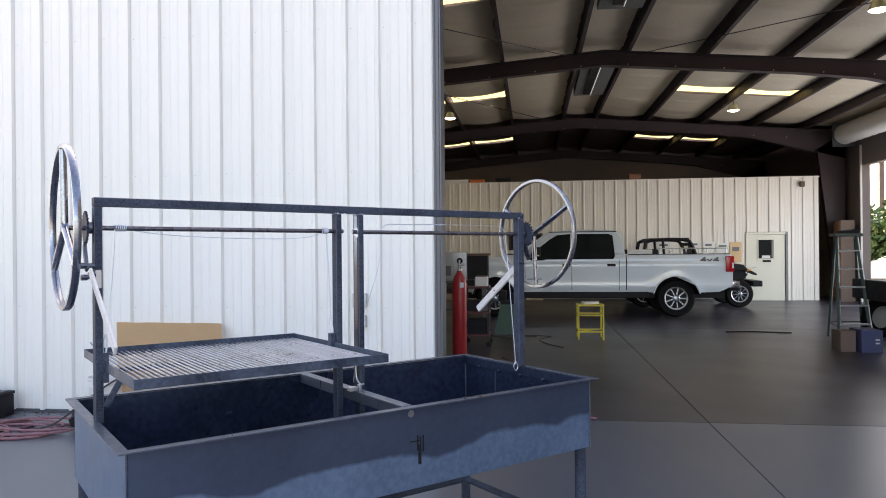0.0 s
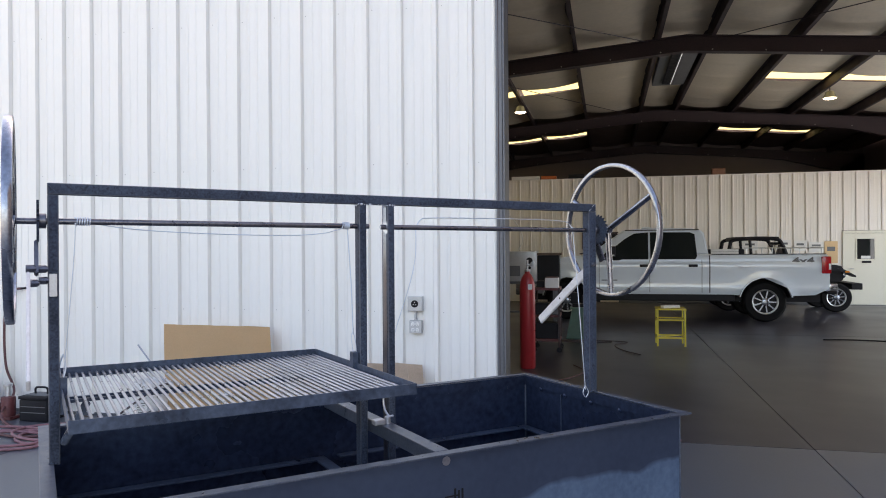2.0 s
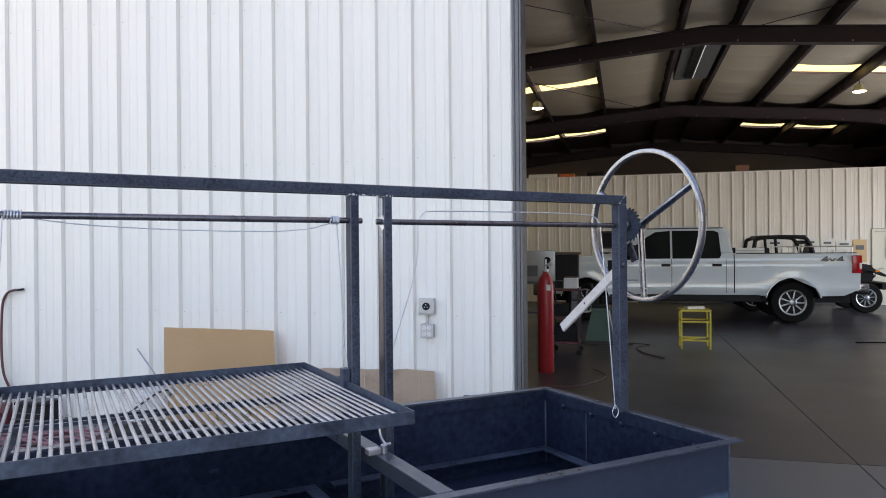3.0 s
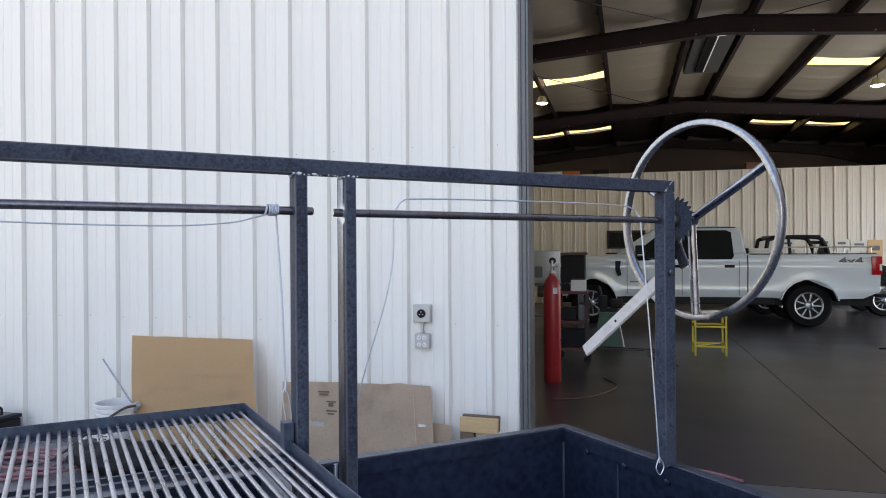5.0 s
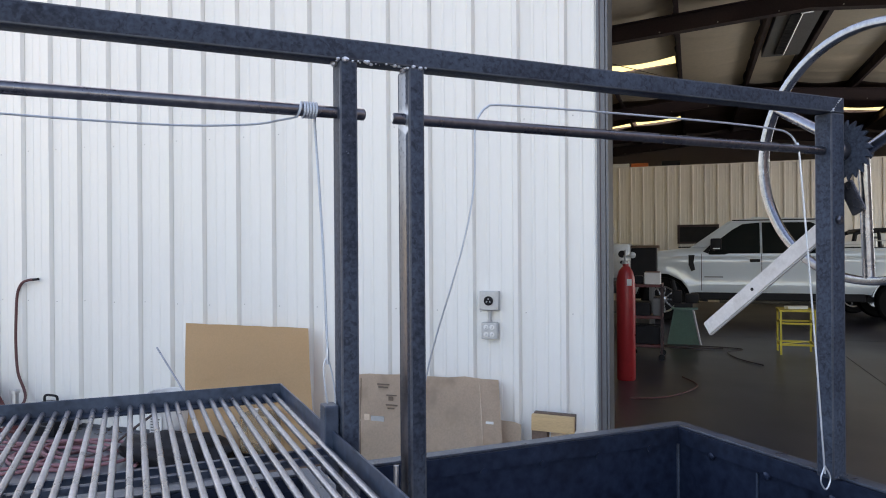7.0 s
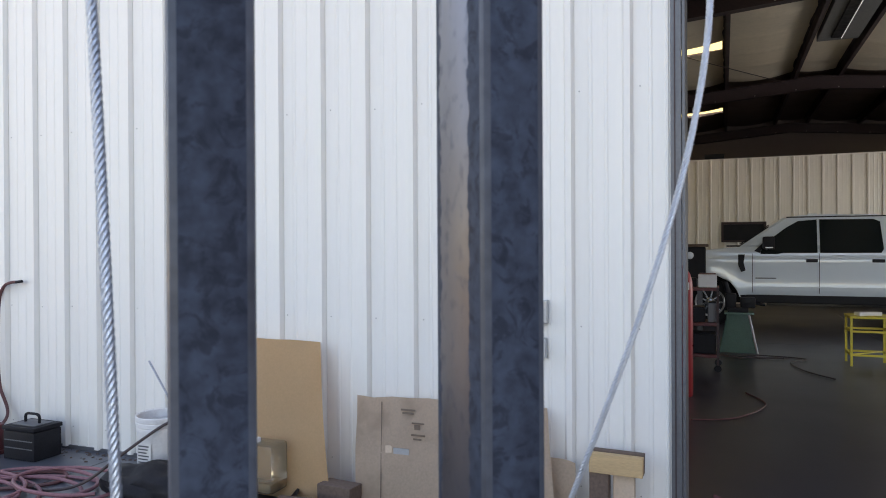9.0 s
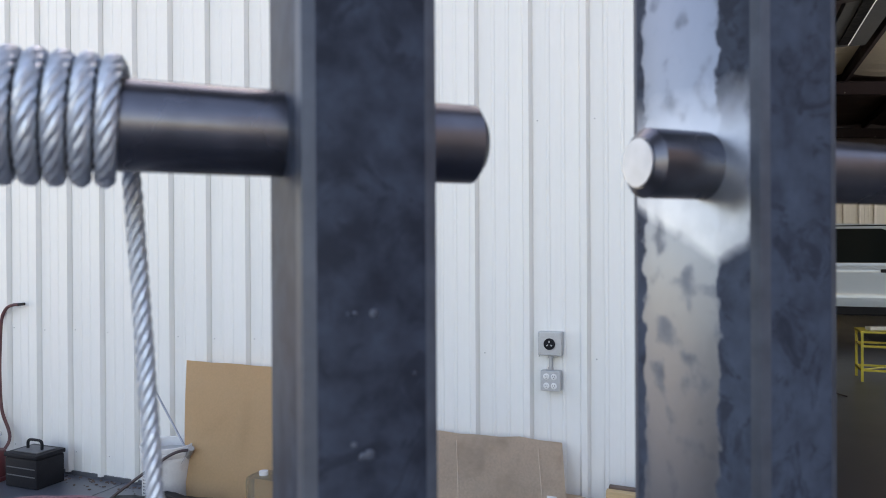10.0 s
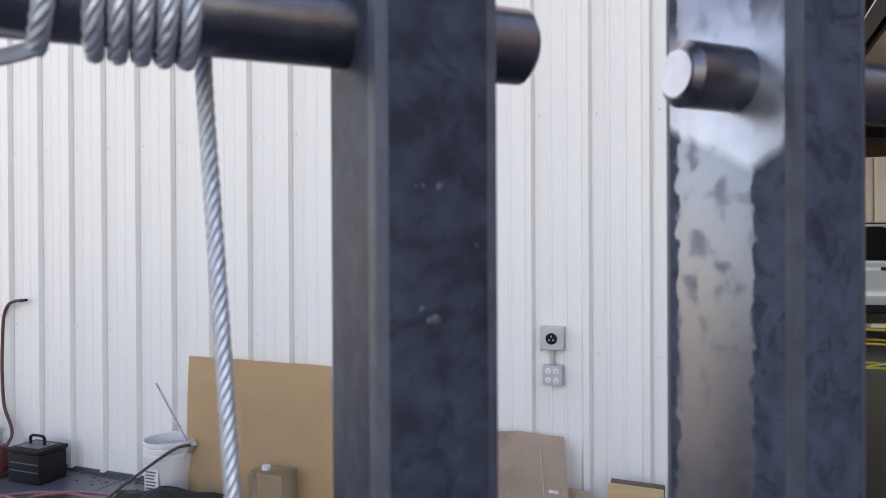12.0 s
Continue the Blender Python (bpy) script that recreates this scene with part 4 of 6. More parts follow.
gpart("cable", rope(bmesh.new(), drop2, 0.0015, 6, 0.014), CABLE, smooth=True)

# cable anchor below the middle posts
gpart("clamp", boxed(-0.985, -0.948, -0.075, -0.045, LIP + 0.001, LIP + 0.018, 0.003), BRIGHT_STEEL)
gpart("clamp_bolt", lathe(bmesh.new(), [(0.010, LIP + 0.001), (0.010, LIP + 0.022), (0.006, LIP + 0.025)], 10, (-0.935, -0.06, 0)), BRIGHT_STEEL, smooth=True)
gpart("guide_rod", tube(bmesh.new(), smooth_path([(-0.935, -0.03, 1.13), (-0.935, -0.032, 1.04), (-0.928, -0.05, 1.008), (-0.91, -0.05, 1.004)], 5), 0.004, 8), BRIGHT_STEEL, smooth=True)

# lifting grate: angle frame with round rods
GU0, GU1, GV0, GV1, GZ = -1.862, -1.012, -0.412, 0.395, 1.178
grate = gpart("grate", boxed(GU0, GU1, GV0, GV0 + 0.003, GZ - 0.030, GZ, 0.0008), STEEL, label="lifting grate of round rods in an angle frame")
gpart("angle", boxed(GU0, GU1, GV1 - 0.003, GV1, GZ - 0.030, GZ, 0.0008), STEEL, grate)
gpart("angle", boxed(GU0, GU0 + 0.003, GV0 + 0.003, GV1 - 0.003, GZ - 0.030, GZ, 0.0008), STEEL, grate)
gpart("angle", boxed(GU1 - 0.003, GU1, GV0 + 0.003, GV1 - 0.003, GZ - 0.030, GZ, 0.0008), STEEL, grate)
gpart("angle_foot", boxed(GU0 + 0.003, GU1 - 0.003, GV0 + 0.003, GV0 + 0.028, GZ - 0.030, GZ - 0.027), STEEL, grate)
gpart("angle_foot", boxed(GU0 + 0.003, GU1 - 0.003, GV1 - 0.028, GV1 - 0.003, GZ - 0.030, GZ - 0.027), STEEL, grate)
NR = 44
for k in range(NR):
    u = GU0 + 0.014 + (GU1 - GU0 - 0.028) * k / (NR - 1)
    bm = rod(bmesh.new(), (u + random.uniform(-0.001, 0.001), GV0 + 0.004, GZ - 0.021), (u + random.uniform(-0.001, 0.001), GV1 - 0.004, GZ - 0.021), 0.0043, 10)
    gpart("rod", bm, ROD_STEEL, grate, smooth=True)
for v in (-0.02, 0.02):
    gpart("cross_rod", boxed(GU0 + 0.003, GU1 - 0.003, v - 0.004, v + 0.004, GZ - 0.0345, GZ - 0.026), STEEL, grate)
gpart("guide", boxed(-1.026, -1.006, 0.006, 0.034, GZ - 0.06, GZ + 0.035, 0.002), STEEL, grate)
gpart("guide", boxed(-1.866, -1.848, 0.004, 0.024, GZ - 0.07, GZ + 0.03, 0.002), STEEL, grate)
bar((-1.86, 0.0, 1.03), (-1.80, 0.0, 1.14), 0.020, 0.012, (0, 1, 0), STEEL, "gusset")


# ---- things on the near side, along the white wall ----
def outlet_box(place, w, h, round_socket):
    t = thing("electrical_outlet", place, "grey square outlet box with one round socket" if round_socket else "grey rounded outlet box with four plug sockets", "outlet", "wall outlets")
    part("box", boxed(-w / 2, w / 2, -0.055, 0.0, -h / 2, h / 2, 0.004 if round_socket else 0.010), BOX_GREY, t, smooth=True)
    part("cover", boxed(-w / 2 + 0.003, w / 2 - 0.003, -0.059, -0.0555, -h / 2 + 0.003, h / 2 - 0.003, 0.001), BOX_GREY, t)
    if round_socket:
        part("socket", lathe(bmesh.new(), [(0.030, -0.0595), (0.030, -0.068), (0.026, -0.070), (0.022, -0.064)], 24, axis='y'), BLACK, t, "round black socket", True)
        for a in (0, 120, 240):
            part("slot", boxed(-0.003, 0.003, -0.0725, -0.0645, 0.008, 0.017, m=pose(0, 0, 0, 0, a, 0)), BOX_GREY, t)
        for x in (-1, 1):
            for z in (-1, 1):
                part("screw", lathe(bmesh.new(), [(0.004, -0.0592), (0.003, -0.062)], 8, (x * (w / 2 - 0.012), 0, z * (h / 2 - 0.012)), 'y'), SCREW, t)
    else:
        for x in (-0.020, 0.020):
            for z in (-0.024, 0.024):
                s = part("socket", lathe(bmesh.new(), [(0.0165, -0.0592), (0.0165, -0.062), (0.015, -0.063)], 18, (x, 0, z), 'y'), PAPER, t, "white plug socket", True)
                for dx in (-0.005, 0.005):
                    part("slot", boxed(x + dx - 0.001, x + dx + 0.001, -0.0640, -0.0632, z - 0.001, z + 0.007), BLACK, s)
                part("slot", boxed(x - 0.002, x + 0.002, -0.0640, -0.0632, z - 0.010, z - 0.006), BLACK, s)
    return t


outlet_box((0.064, -0.001, 1.092), 0.127, 0.124, True)
outlet_box((0.066, -0.001, 0.897), 0.108, 0.108, False)
c = thing("conduit", (0.064, -0.03, 0.952), "short grey metal conduit between two outlet boxes", "conduit")
part("pipe", rod(bmesh.new(), (0, 0, 0.0), (0, 0, 0.077), 0.011, 12), BOX_GREY, c, smooth=True)
part("nut", rod(bmesh.new(), (0, 0, 0.0005), (0, 0, 0.012), 0.016, 6), BOX_GREY, c)
part("nut", rod(bmesh.new(), (0, 0, 0.064), (0, 0, 0.0765), 0.016, 6), BOX_GREY, c)


def leaning_sheet(name, x0, x1, zt, foot, head, thick, mat, label, cat, sag=0.0, wob=0.004, drop=0.0, n=10, shift=0.02):
    """A sheet standing on the floor and leaning on the wall; foot and head are its distances from the wall."""
    t = thing(name, (0, 0, 0), label, cat)
    bm = bmesh.new()
    rows = []
    for j in range(n + 1):
        f = j / n
        row = []
        for i in range(n + 1):
            g = i / n
            x = x0 + (x1 - x0) * g + shift * (1 - f)
            y = -(foot + (head - foot) * f) - sag * math.sin(math.pi * f) + wob * noise.noise((x * 3, f * 3, zt))
            z = 0.002 + f * (zt - drop * g) + (wob * 1.5 * noise.noise((x * 6, 0, 9)) if j == n else 0)
            row.append(bm.verts.new((x, y, z)))
        rows.append(row)
    for a, b in zip(rows, rows[1:]):
        for i in range(n):
            bm.faces.new((a[i], a[i + 1], b[i + 1], b[i]))
    bmesh.ops.solidify(bm, geom=bm.faces[:], thickness=thick)
    part("sheet", bm, mat, t, smooth=True)
    return t


leaning_sheet("cardboard_sheet", -2.277, -1.235, 0.885, 0.34, 0.11, 0.006, TAN_CARD, "clean tan cardboard sheet leaning against the wall", "cardboard", 0.02, 0.004, 0.006, shift=0.20)
old = leaning_sheet("flattened_carton", -1.005, 0.130, 0.572, 0.30, 0.075, 0.008, OLD_CARD, "old stained flattened cardboard box leaning against the wall", "cardboard", 0.01, 0.012, -0.018, shift=0.10)


def on_sheet(x, z, foot=0.30, head=0.075, zt=0.575):
    f = z / zt
    return Vector((x + 0.10 * (1 - f), -(foot + (head - foot) * f) - 0.018, z))


for x0, x1, z0, z1 in ((-0.84, -0.835, 0.02, 0.55), (-0.45, -0.444, 0.02, 0.55), (0.005, 0.011, 0.03, 0.55)):
    bm = bmesh.new()
    a, b = on_sheet(x0, z0), on_sheet(x0, z1)
    rod(bm, a + Vector((0, 0.006, 0)), b + Vector((0, 0.006, 0)), 0.003, 5)
    part("fold_line", bm, PRINT_INK if x0 < -0.5 else OLD_CARD, old)
for x, z, w, h in ((-0.67, 0.52, 0.09, 0.010), (-0.67, 0.502, 0.07, 0.010), (-0.61, 0.455, 0.075, 0.008), (-0.615, 0.435, 0.035, 0.028), (-0.61, 0.395, 0.085, 0.010), (-0.615, 0.375, 0.05, 0.009)):
    p = on_sheet(x, z)
    part("print", boxed(p.x - w / 2, p.x + w / 2, p.y - 0.003, p.y - 0.001, z - h / 2, z + h / 2), PRINT_INK, old, "faded printed mark")
p = on_sheet(-0.74, 0.305)
part("hand_hole", boxed(p.x - 0.02, p.x + 0.075, p.y - 0.004, p.y, 0.29, 0.325), BOX_GREY, old)
part("hand_hole", boxed(p.x - 0.07, p.x - 0.03, p.y - 0.003, p.y, 0.285, 0.335), OLD_CARD, old)
p = on_sheet(0.065, 0.335)
part("label", boxed(p.x - 0.03, p.x + 0.02, p.y - 0.004, p.y - 0.001, 0.326, 0.342), PAPER, old, "white paper label")
leaning_sheet("cardboard_piece", 0.115, 0.285, 0.345, 0.19, 0.11, 0.006, OLD_CARD, "small torn piece of brown cardboard", "cardboard", 0, 0.012, 0.04, 6)

# timber trestle piece
t = thing("wood_block_stand", (0.50, -0.17, 0), "pine board on two dark wooden posts against the wall", "wood stand")
part("board", boxed(-0.132, 0.128, -0.055, -0.015, 0.315, 0.412, 0.003, pose(0, 0, 0, 0, 1.2, 0)), WOOD, t)
part("board", boxed(-0.125, 0.130, -0.012, 0.03, 0.318, 0.420, 0.003, pose(0, 0, 0, 0, 1.2, 0)), DARK_WOOD, t)
part("leg", boxed(-0.125, -0.030, -0.045, 0.03, 0.0, 0.318, 0.003), DARK_WOOD, t)
part("leg", boxed(-0.015, 0.090, 0.00, 0.045, 0.0, 0.318, 0.003), OLD_CARD, t)
part("foot", boxed(-0.17, 0.22, -0.10, 0.06, 0.0, 0.045, 0.004), DARK_WOOD, t)
t = thing("wood_offcut", (0.27, -0.42, 0), "short brown wooden offcut on the floor", "wood")
part("block", boxed(-0.06, 0.06, -0.05, 0.05, 0.0, 0.10, 0.004, pose(0, 0, 0, 0, 0, 14)), DARK_WOOD, t)
t = thing("yellow_strap", (-0.72, -0.48, 0.0), "flat yellow strap lying on the floor", "strap")
part("strap", tube(bmesh.new(), smooth_path([(-0.14, 0.10, 0.012), (-0.05, 0.03, 0.02), (0.05, -0.02, 0.014), (0.16, -0.10, 0.012)], 6), 0.012, 6), YELLOW_TAPE, t, smooth=True)
for x, y, w, d, h, r, m, lab in ((-1.08, -0.55, 0.34, 0.16, 0.09, 8, DARK_WOOD, "dark brown wooden plank offcut on the floor"), (-0.99, -0.32, 0.22, 0.12, 0.13, -6, DARK_WOOD, "dark weathered wood block on the floor"),
                                 (0.0, -0.62, 0.30, 0.10, 0.03, 25, WOOD, "thin pine scrap on the floor"), (0.42, -0.50, 0.36, 0.12, 0.035, -12, DARK_WOOD, "broken dark board on the floor")):
    t = thing("wood_scrap", (x, y, 0), lab, "wood scrap", "scraps by the wall", r)
    part("piece", boxed(-w / 2, w / 2, -d / 2, d / 2, 0, h, 0.006), m, t)
bm = bmesh.new()
for k in range(150):
    x, y = random.uniform(0.2, 0.75), random.uniform(-0.62, -0.28)
    s = random.uniform(0.006, 0.020)
    box(bm, -s, s, -s * 0.6, s * 0.6, 0.0, s * 0.5, 0, pose(x, y, 0.0005, 0, 0, random.uniform(0, 180)))
ob = link("floor_debris", bm, OLD_CARD)
tagged(ob, "loose wood chips and dirt on the concrete", "debris", kind="stuff")
bm = bmesh.new()
for k in range(260):
    x, y = random.uniform(-3.9, 0.6), -abs(random.gauss(0.05, 0.06)) - 0.03
    s = random.uniform(0.003, 0.010)
    box(bm, -s, s, -s * 0.7, s * 0.7, 0.0, s * 0.6, 0, pose(x, y, 0.0005, 0, 0, random.uniform(0, 180)))
ob = link("wall_foot_debris", bm, DARK_WOOD)
tagged(ob, "line of brown dirt along the foot of the wall", "debris", kind="stuff")

# bucket with a rod and a stick
t = thing("bucket", (-2.262, -0.30, 0), "white plastic pail with a crusted rim and rod standing in it", "bucket")
t.scale = (1.0, 1.0, 1.08)
part("pail", lathe(bmesh.new(), [(0.130, 0.0), (0.136, 0.01), (0.150, 0.29), (0.153, 0.30), (0.153, 0.315), (0.150, 0.32), (0.156, 0.325), (0.156, 0.345), (0.152, 0.35), (0.157, 0.355), (0.159, 0.378), (0.155, 0.382), (0.146, 0.378), (0.140, 0.20)], 36), BUCKET_WHITE, t, smooth=True)
part("contents", lathe(bmesh.new(), [(0.0, 0.335), (0.06, 0.34), (0.12, 0.335), (0.1438, 0.33)], 24), BOX_GREY, t, "crusted grey contents", True)
part("label", boxed(-0.055, 0.05, -0.1515, -0.1485, 0.10, 0.24, 0), PAPER, t)
for k in range(6):
    part("print", boxed(-0.045, 0.035 - 0.008 * (k % 3), -0.1535, -0.1517, 0.222 - k * 0.018, 0.229 - k * 0.018), TRIM_GREY, t)
part("bail", tube(bmesh.new(), [(0.158 * math.cos(a), -0.158 * math.sin(a) * 0.45 - 0.01, 0.34 - 0.12 * math.sin(a)) for a in [math.pi * i / 14 for i in range(15)]], 0.0025, 6), BOX_GREY, t, smooth=True)
t = thing("steel_rod", (-2.10, -0.26, 0), "thin rusty rod leaning out of the pail", "rod")
part("rod", rod(bmesh.new(), (0.0, -0.03, 0.345), (-0.435, 0.135, 0.695), 0.007, 8), ROD_STEEL, t)
part("clamp", rod(bmesh.new(), (-0.02, -0.03, 0.34), (0.03, -0.05, 0.40), 0.02, 8), BOX_GREY, t)
t = thing("welding_cable", (-2.10, -0.33, 0), "dark stiff cable hanging over the pail onto the floor", "cable")
part("cable", tube(bmesh.new(), smooth_path([(0.04, -0.02, 0.40), (-0.03, -0.10, 0.38), (-0.22, -0.24, 0.22), (-0.42, -0.33, 0.06), (-0.62, -0.40, 0.013), (-0.9, -0.36, 0.013)], 8), 0.009, 8), BROWN_CABLE, t, smooth=True)

# black battery case with handle
t = thing("battery_case", (-3.47, -0.24, 0), "black battery case with a folding carry handle", "battery case")
t.scale = (0.88, 0.90, 0.88)
part("body", boxed(-0.168, 0.168, -0.12, 0.12, 0.0, 0.225, 0.014), BLACK, t, smooth=True)
part("lid", boxed(-0.175, 0.175, -0.127, 0.127, 0.227, 0.262, 0.010), BLACK, t, smooth=True)
part("top_plate", boxed(-0.12, 0.13, -0.085, 0.075, 0.263, 0.270, 0.002), TRIM_GREY, t, "dull grey metal top plate")
part("handle", tube(bmesh.new(), smooth_path([(-0.075, 0, 0.268), (-0.075, 0, 0.315), (-0.055, 0, 0.335), (0.0, 0, 0.338), (0.055, 0, 0.335), (0.075, 0, 0.315), (0.075, 0, 0.268)], 5), 0.011, 8), BLACK, t, smooth=True)
for z in (0.09, 0.15):
    part("groove", boxed(-0.15, 0.15, -0.1225, -0.1205, z, z + 0.008), TRIM_GREY, t)
# bottle jack
t = thing("bottle_jack", (-3.80, -0.28, 0), "old red bottle jack with a bright ram", "jack")
part("base", boxed(-0.085, 0.085, -0.07, 0.07, 0.0, 0.028, 0.006), JACK_RED, t)
part("cylinder", lathe(bmesh.new(), [(0.062, 0.0285), (0.062, 0.19), (0.056, 0.205), (0.034, 0.21)], 20), JACK_RED, t, smooth=True)
part("ram", lathe(bmesh.new(), [(0.026, 0.2105), (0.026, 0.30), (0.038, 0.305), (0.038, 0.325), (0.030, 0.33)], 16), ALUMINIUM, t, "bright steel ram", True)
part("pump", rod(bmesh.new(), (-0.09, -0.03, 0.03), (-0.105, -0.03, 0.13), 0.026, 12), BOX_GREY, t, smooth=True)
t = thing("floor_jack", (-4.10, -0.30, 0), "dark red workshop jack standing by the wall", "jack")
part("frame", extrude_profile(bmesh.new(), [(-0.35, 0.03), (0.12, 0.03), (0.14, 0.10), (-0.02, 0.30), (-0.25, 0.36), (-0.35, 0.2)], -0.11, 0.11), JACK_RED, t)
part("saddle", lathe(bmesh.new(), [(0.06, 0.345), (0.07, 0.36), (0.07, 0.38), (0.05, 0.385)], 16, (-0.12, 0, 0)), BLACK, t)
part("post", rod(bmesh.new(), (-0.03, 0, 0.28), (-0.05, 0, 0.62), 0.03, 10), JACK_RED, t, smooth=True)
for x in (-0.27, 0.08):
    part("caster", rod(bmesh.new(), (x, -0.14, 0.045), (x, -0.111, 0.045), 0.045, 14), BLACK, t, smooth=True)

# clear jug and black pan
t = thing("plastic_jug", (-1.425, -0.42, 0.0), "clear plastic jug with a residue of brown oil", "jug")
part("body", boxed(-0.115, 0.115, -0.085, 0.085, 0.075, 0.350, 0.032), CLEAR_PLASTIC, t, smooth=True)
part("oil", boxed(-0.108, 0.108, -0.078, 0.078, 0.082, 0.14, 0.025), material("brown_oil", (0.16, 0.09, 0.03), 0.2), t, smooth=True)
part("cap", rod(bmesh.new(), (-0.03, -0.02, 0.345), (-0.03, -0.02, 0.37), 0.025, 14), BUCKET_WHITE, t, smooth=True)
t = thing("drain_pan", (-1.415, -0.46, 0), "black round drain pan on the floor", "pan")
part("pan", lathe(bmesh.new(), [(0.17, 0.0), (0.205, 0.055), (0.215, 0.07), (0.205, 0.072), (0.16, 0.012), (0.0, 0.010)], 30), BLACK, t, smooth=True)
t = thing("black_bag", (-1.98, -0.58, 0), "crumpled black plastic bag on the floor", "bag")
bm = bmesh.new()
bmesh.ops.create_icosphere(bm, subdivisions=4, radius=1.0)
for v in bm.verts:
    k = 1 + 0.22 * noise.noise(v.co * 1.9) + 0.06 * noise.noise(v.co * 5)
    v.co = Vector((v.co.x * 0.42 * k, v.co.y * 0.21 * k, max(0.0, (v.co.z + 0.75) * 0.12 * k)))
part("bag", bm, BLACK, t, smooth=True)


def hose(name, pts, r, mat, label, cat="hose", n=8):
    t = thing(name, (0, 0, 0), label, cat)
    part("hose", tube(bmesh.new(), smooth_path(pts, n), r, 8), mat, t, smooth=True)
    return t


wh = hose("air_hose", [(-3.872, -0.045, 1.197), (-3.93, -0.045, 1.192), (-4.0, -0.045, 1.165), (-4.05, -0.045, 1.08), (-4.068, -0.045, 0.90), (-4.068, -0.05, 0.66), (-4.035, -0.06, 0.42), (-3.92, -0.09, 0.21), (-3.75, -0.40, 0.10), (-3.60, -0.52, 0.03), (-3.30, -0.62, 0.0125), (-2.95, -0.45, 0.0125), (-2.80, -0.62, 0.0125), (-3.1, -0.85, 0.0125), (-3.5, -0.80, 0.0125), (-3.75, -0.95, 0.0125)], 0.0115, DARK_HOSE, "dark red air hose hanging down the wall to the floor")
part("coupling", rod(bmesh.new(), (-3.875, -0.045, 1.197), (-3.815, -0.045, 1.203), 0.011, 10), BLACK, wh, "black metal hose end")


def hose_coil(cx, cy, turns, r0, seed, label):
    rnd = random.Random(seed)
    pts = []
    ph = [rnd.uniform(0, 6.28) for _ in range(4)]
    for i in range(int(turns * 16)):
        a = 2 * math.pi * i / 16
        r = r0 * (1 + 0.22 * math.sin(a * 0.37 + ph[0]) + 0.10 * math.sin(a * 1.13 + ph[1]))
        pts.append((cx + 1.35 * r * math.cos(a) + 0.09 * math.sin(a * 0.21 + ph[2]), cy + 0.80 * r * math.sin(a) + 0.05 * math.sin(a * 0.17 + ph[3]), 0.0125 + 0.011 * (i // 16) * 0.9))
    return hose("coiled_hose", pts, 0.0115, HOSE_RED, label, n=3)


hose_coil(-2.72, -0.72, 4, 0.30, 3, "loose coil of faded red air hose on the concrete")
hose_coil(-3.25, -0.95, 3, 0.34, 8, "loose coil of pinkish air hose on the concrete")
hose("floor_hose", [(0.95, 0.55, 0.0125), (1.25, 0.30, 0.0125), (1.6, 0.42, 0.0125), (1.5, 0.62, 0.0125), (1.15, 0.52, 0.0125), (1.35, 0.22, 0.0125), (1.9, 0.30, 0.0125), (2.2, 0.12, 0.0125)], 0.0115, HOSE_RED, "red air hose looped on the workshop floor")


# ---- the workshop ----
def wheel_parts(parent, x, y, z, r, w, rim_mat, spokes=8, far=False):
    s = 1 if far else -1
    t = part("wheel", lathe(bmesh.new(), [(r * 0.60, -w / 2), (r * 0.90, -w / 2), (r * 0.985, -w / 2 + 0.03), (r, -w / 2 + 0.06), (r, w / 2 - 0.06), (r * 0.985, w / 2 - 0.03), (r * 0.90, w / 2), (r * 0.60, w / 2)], 40, (x, y, z), 'y', False), RUBBER, parent, "black treaded tyre", True)
    part("rim", lathe(bmesh.new(), [(r * 0.62, s * w * 0.50), (r * 0.60, s * w * 0.53), (r * 0.55, s * w * 0.50), (r * 0.53, s * w * 0.30), (0.0, s * w * 0.28)], 40, (x, y, z), 'y', False), rim_mat if spokes == 0 else ALUMINIUM, t, smooth=True)
    if spokes:
        part("dish", lathe(bmesh.new(), [(r * 0.56, s * w * 0.40), (0.0, s * w * 0.39)], 32, (x, y, z), 'y'), BLACK, t, "dark gaps between the spokes")
    for k in range(spokes):
        a = 2 * math.pi * k / spokes + 0.2
        bm = bmesh.new()
        box(bm, -r * 0.036, r * 0.036, -0.012, 0.012, r * 0.17, r * 0.57, 0.004, pose(x, y + s * w * 0.46, z, 0, math.degrees(a), 0))
        part("spoke", bm, rim_mat, t)
    part("hub", lathe(bmesh.new(), [(r * 0.19, s * w * 0.40), (r * 0.19, s * w * 0.50), (r * 0.15, s * w * 0.54), (r * 0.05, s * w * 0.55)], 24, (x, y, z), 'y'), rim_mat, t, smooth=True)
    return t


def arch(cx, cz, r, a0, a1, n=14):
    return [(cx + r * math.cos(radians(a0 + (a1 - a0) * i / n)), cz + r * math.sin(radians(a0 + (a1 - a0) * i / n))) for i in range(n + 1)]


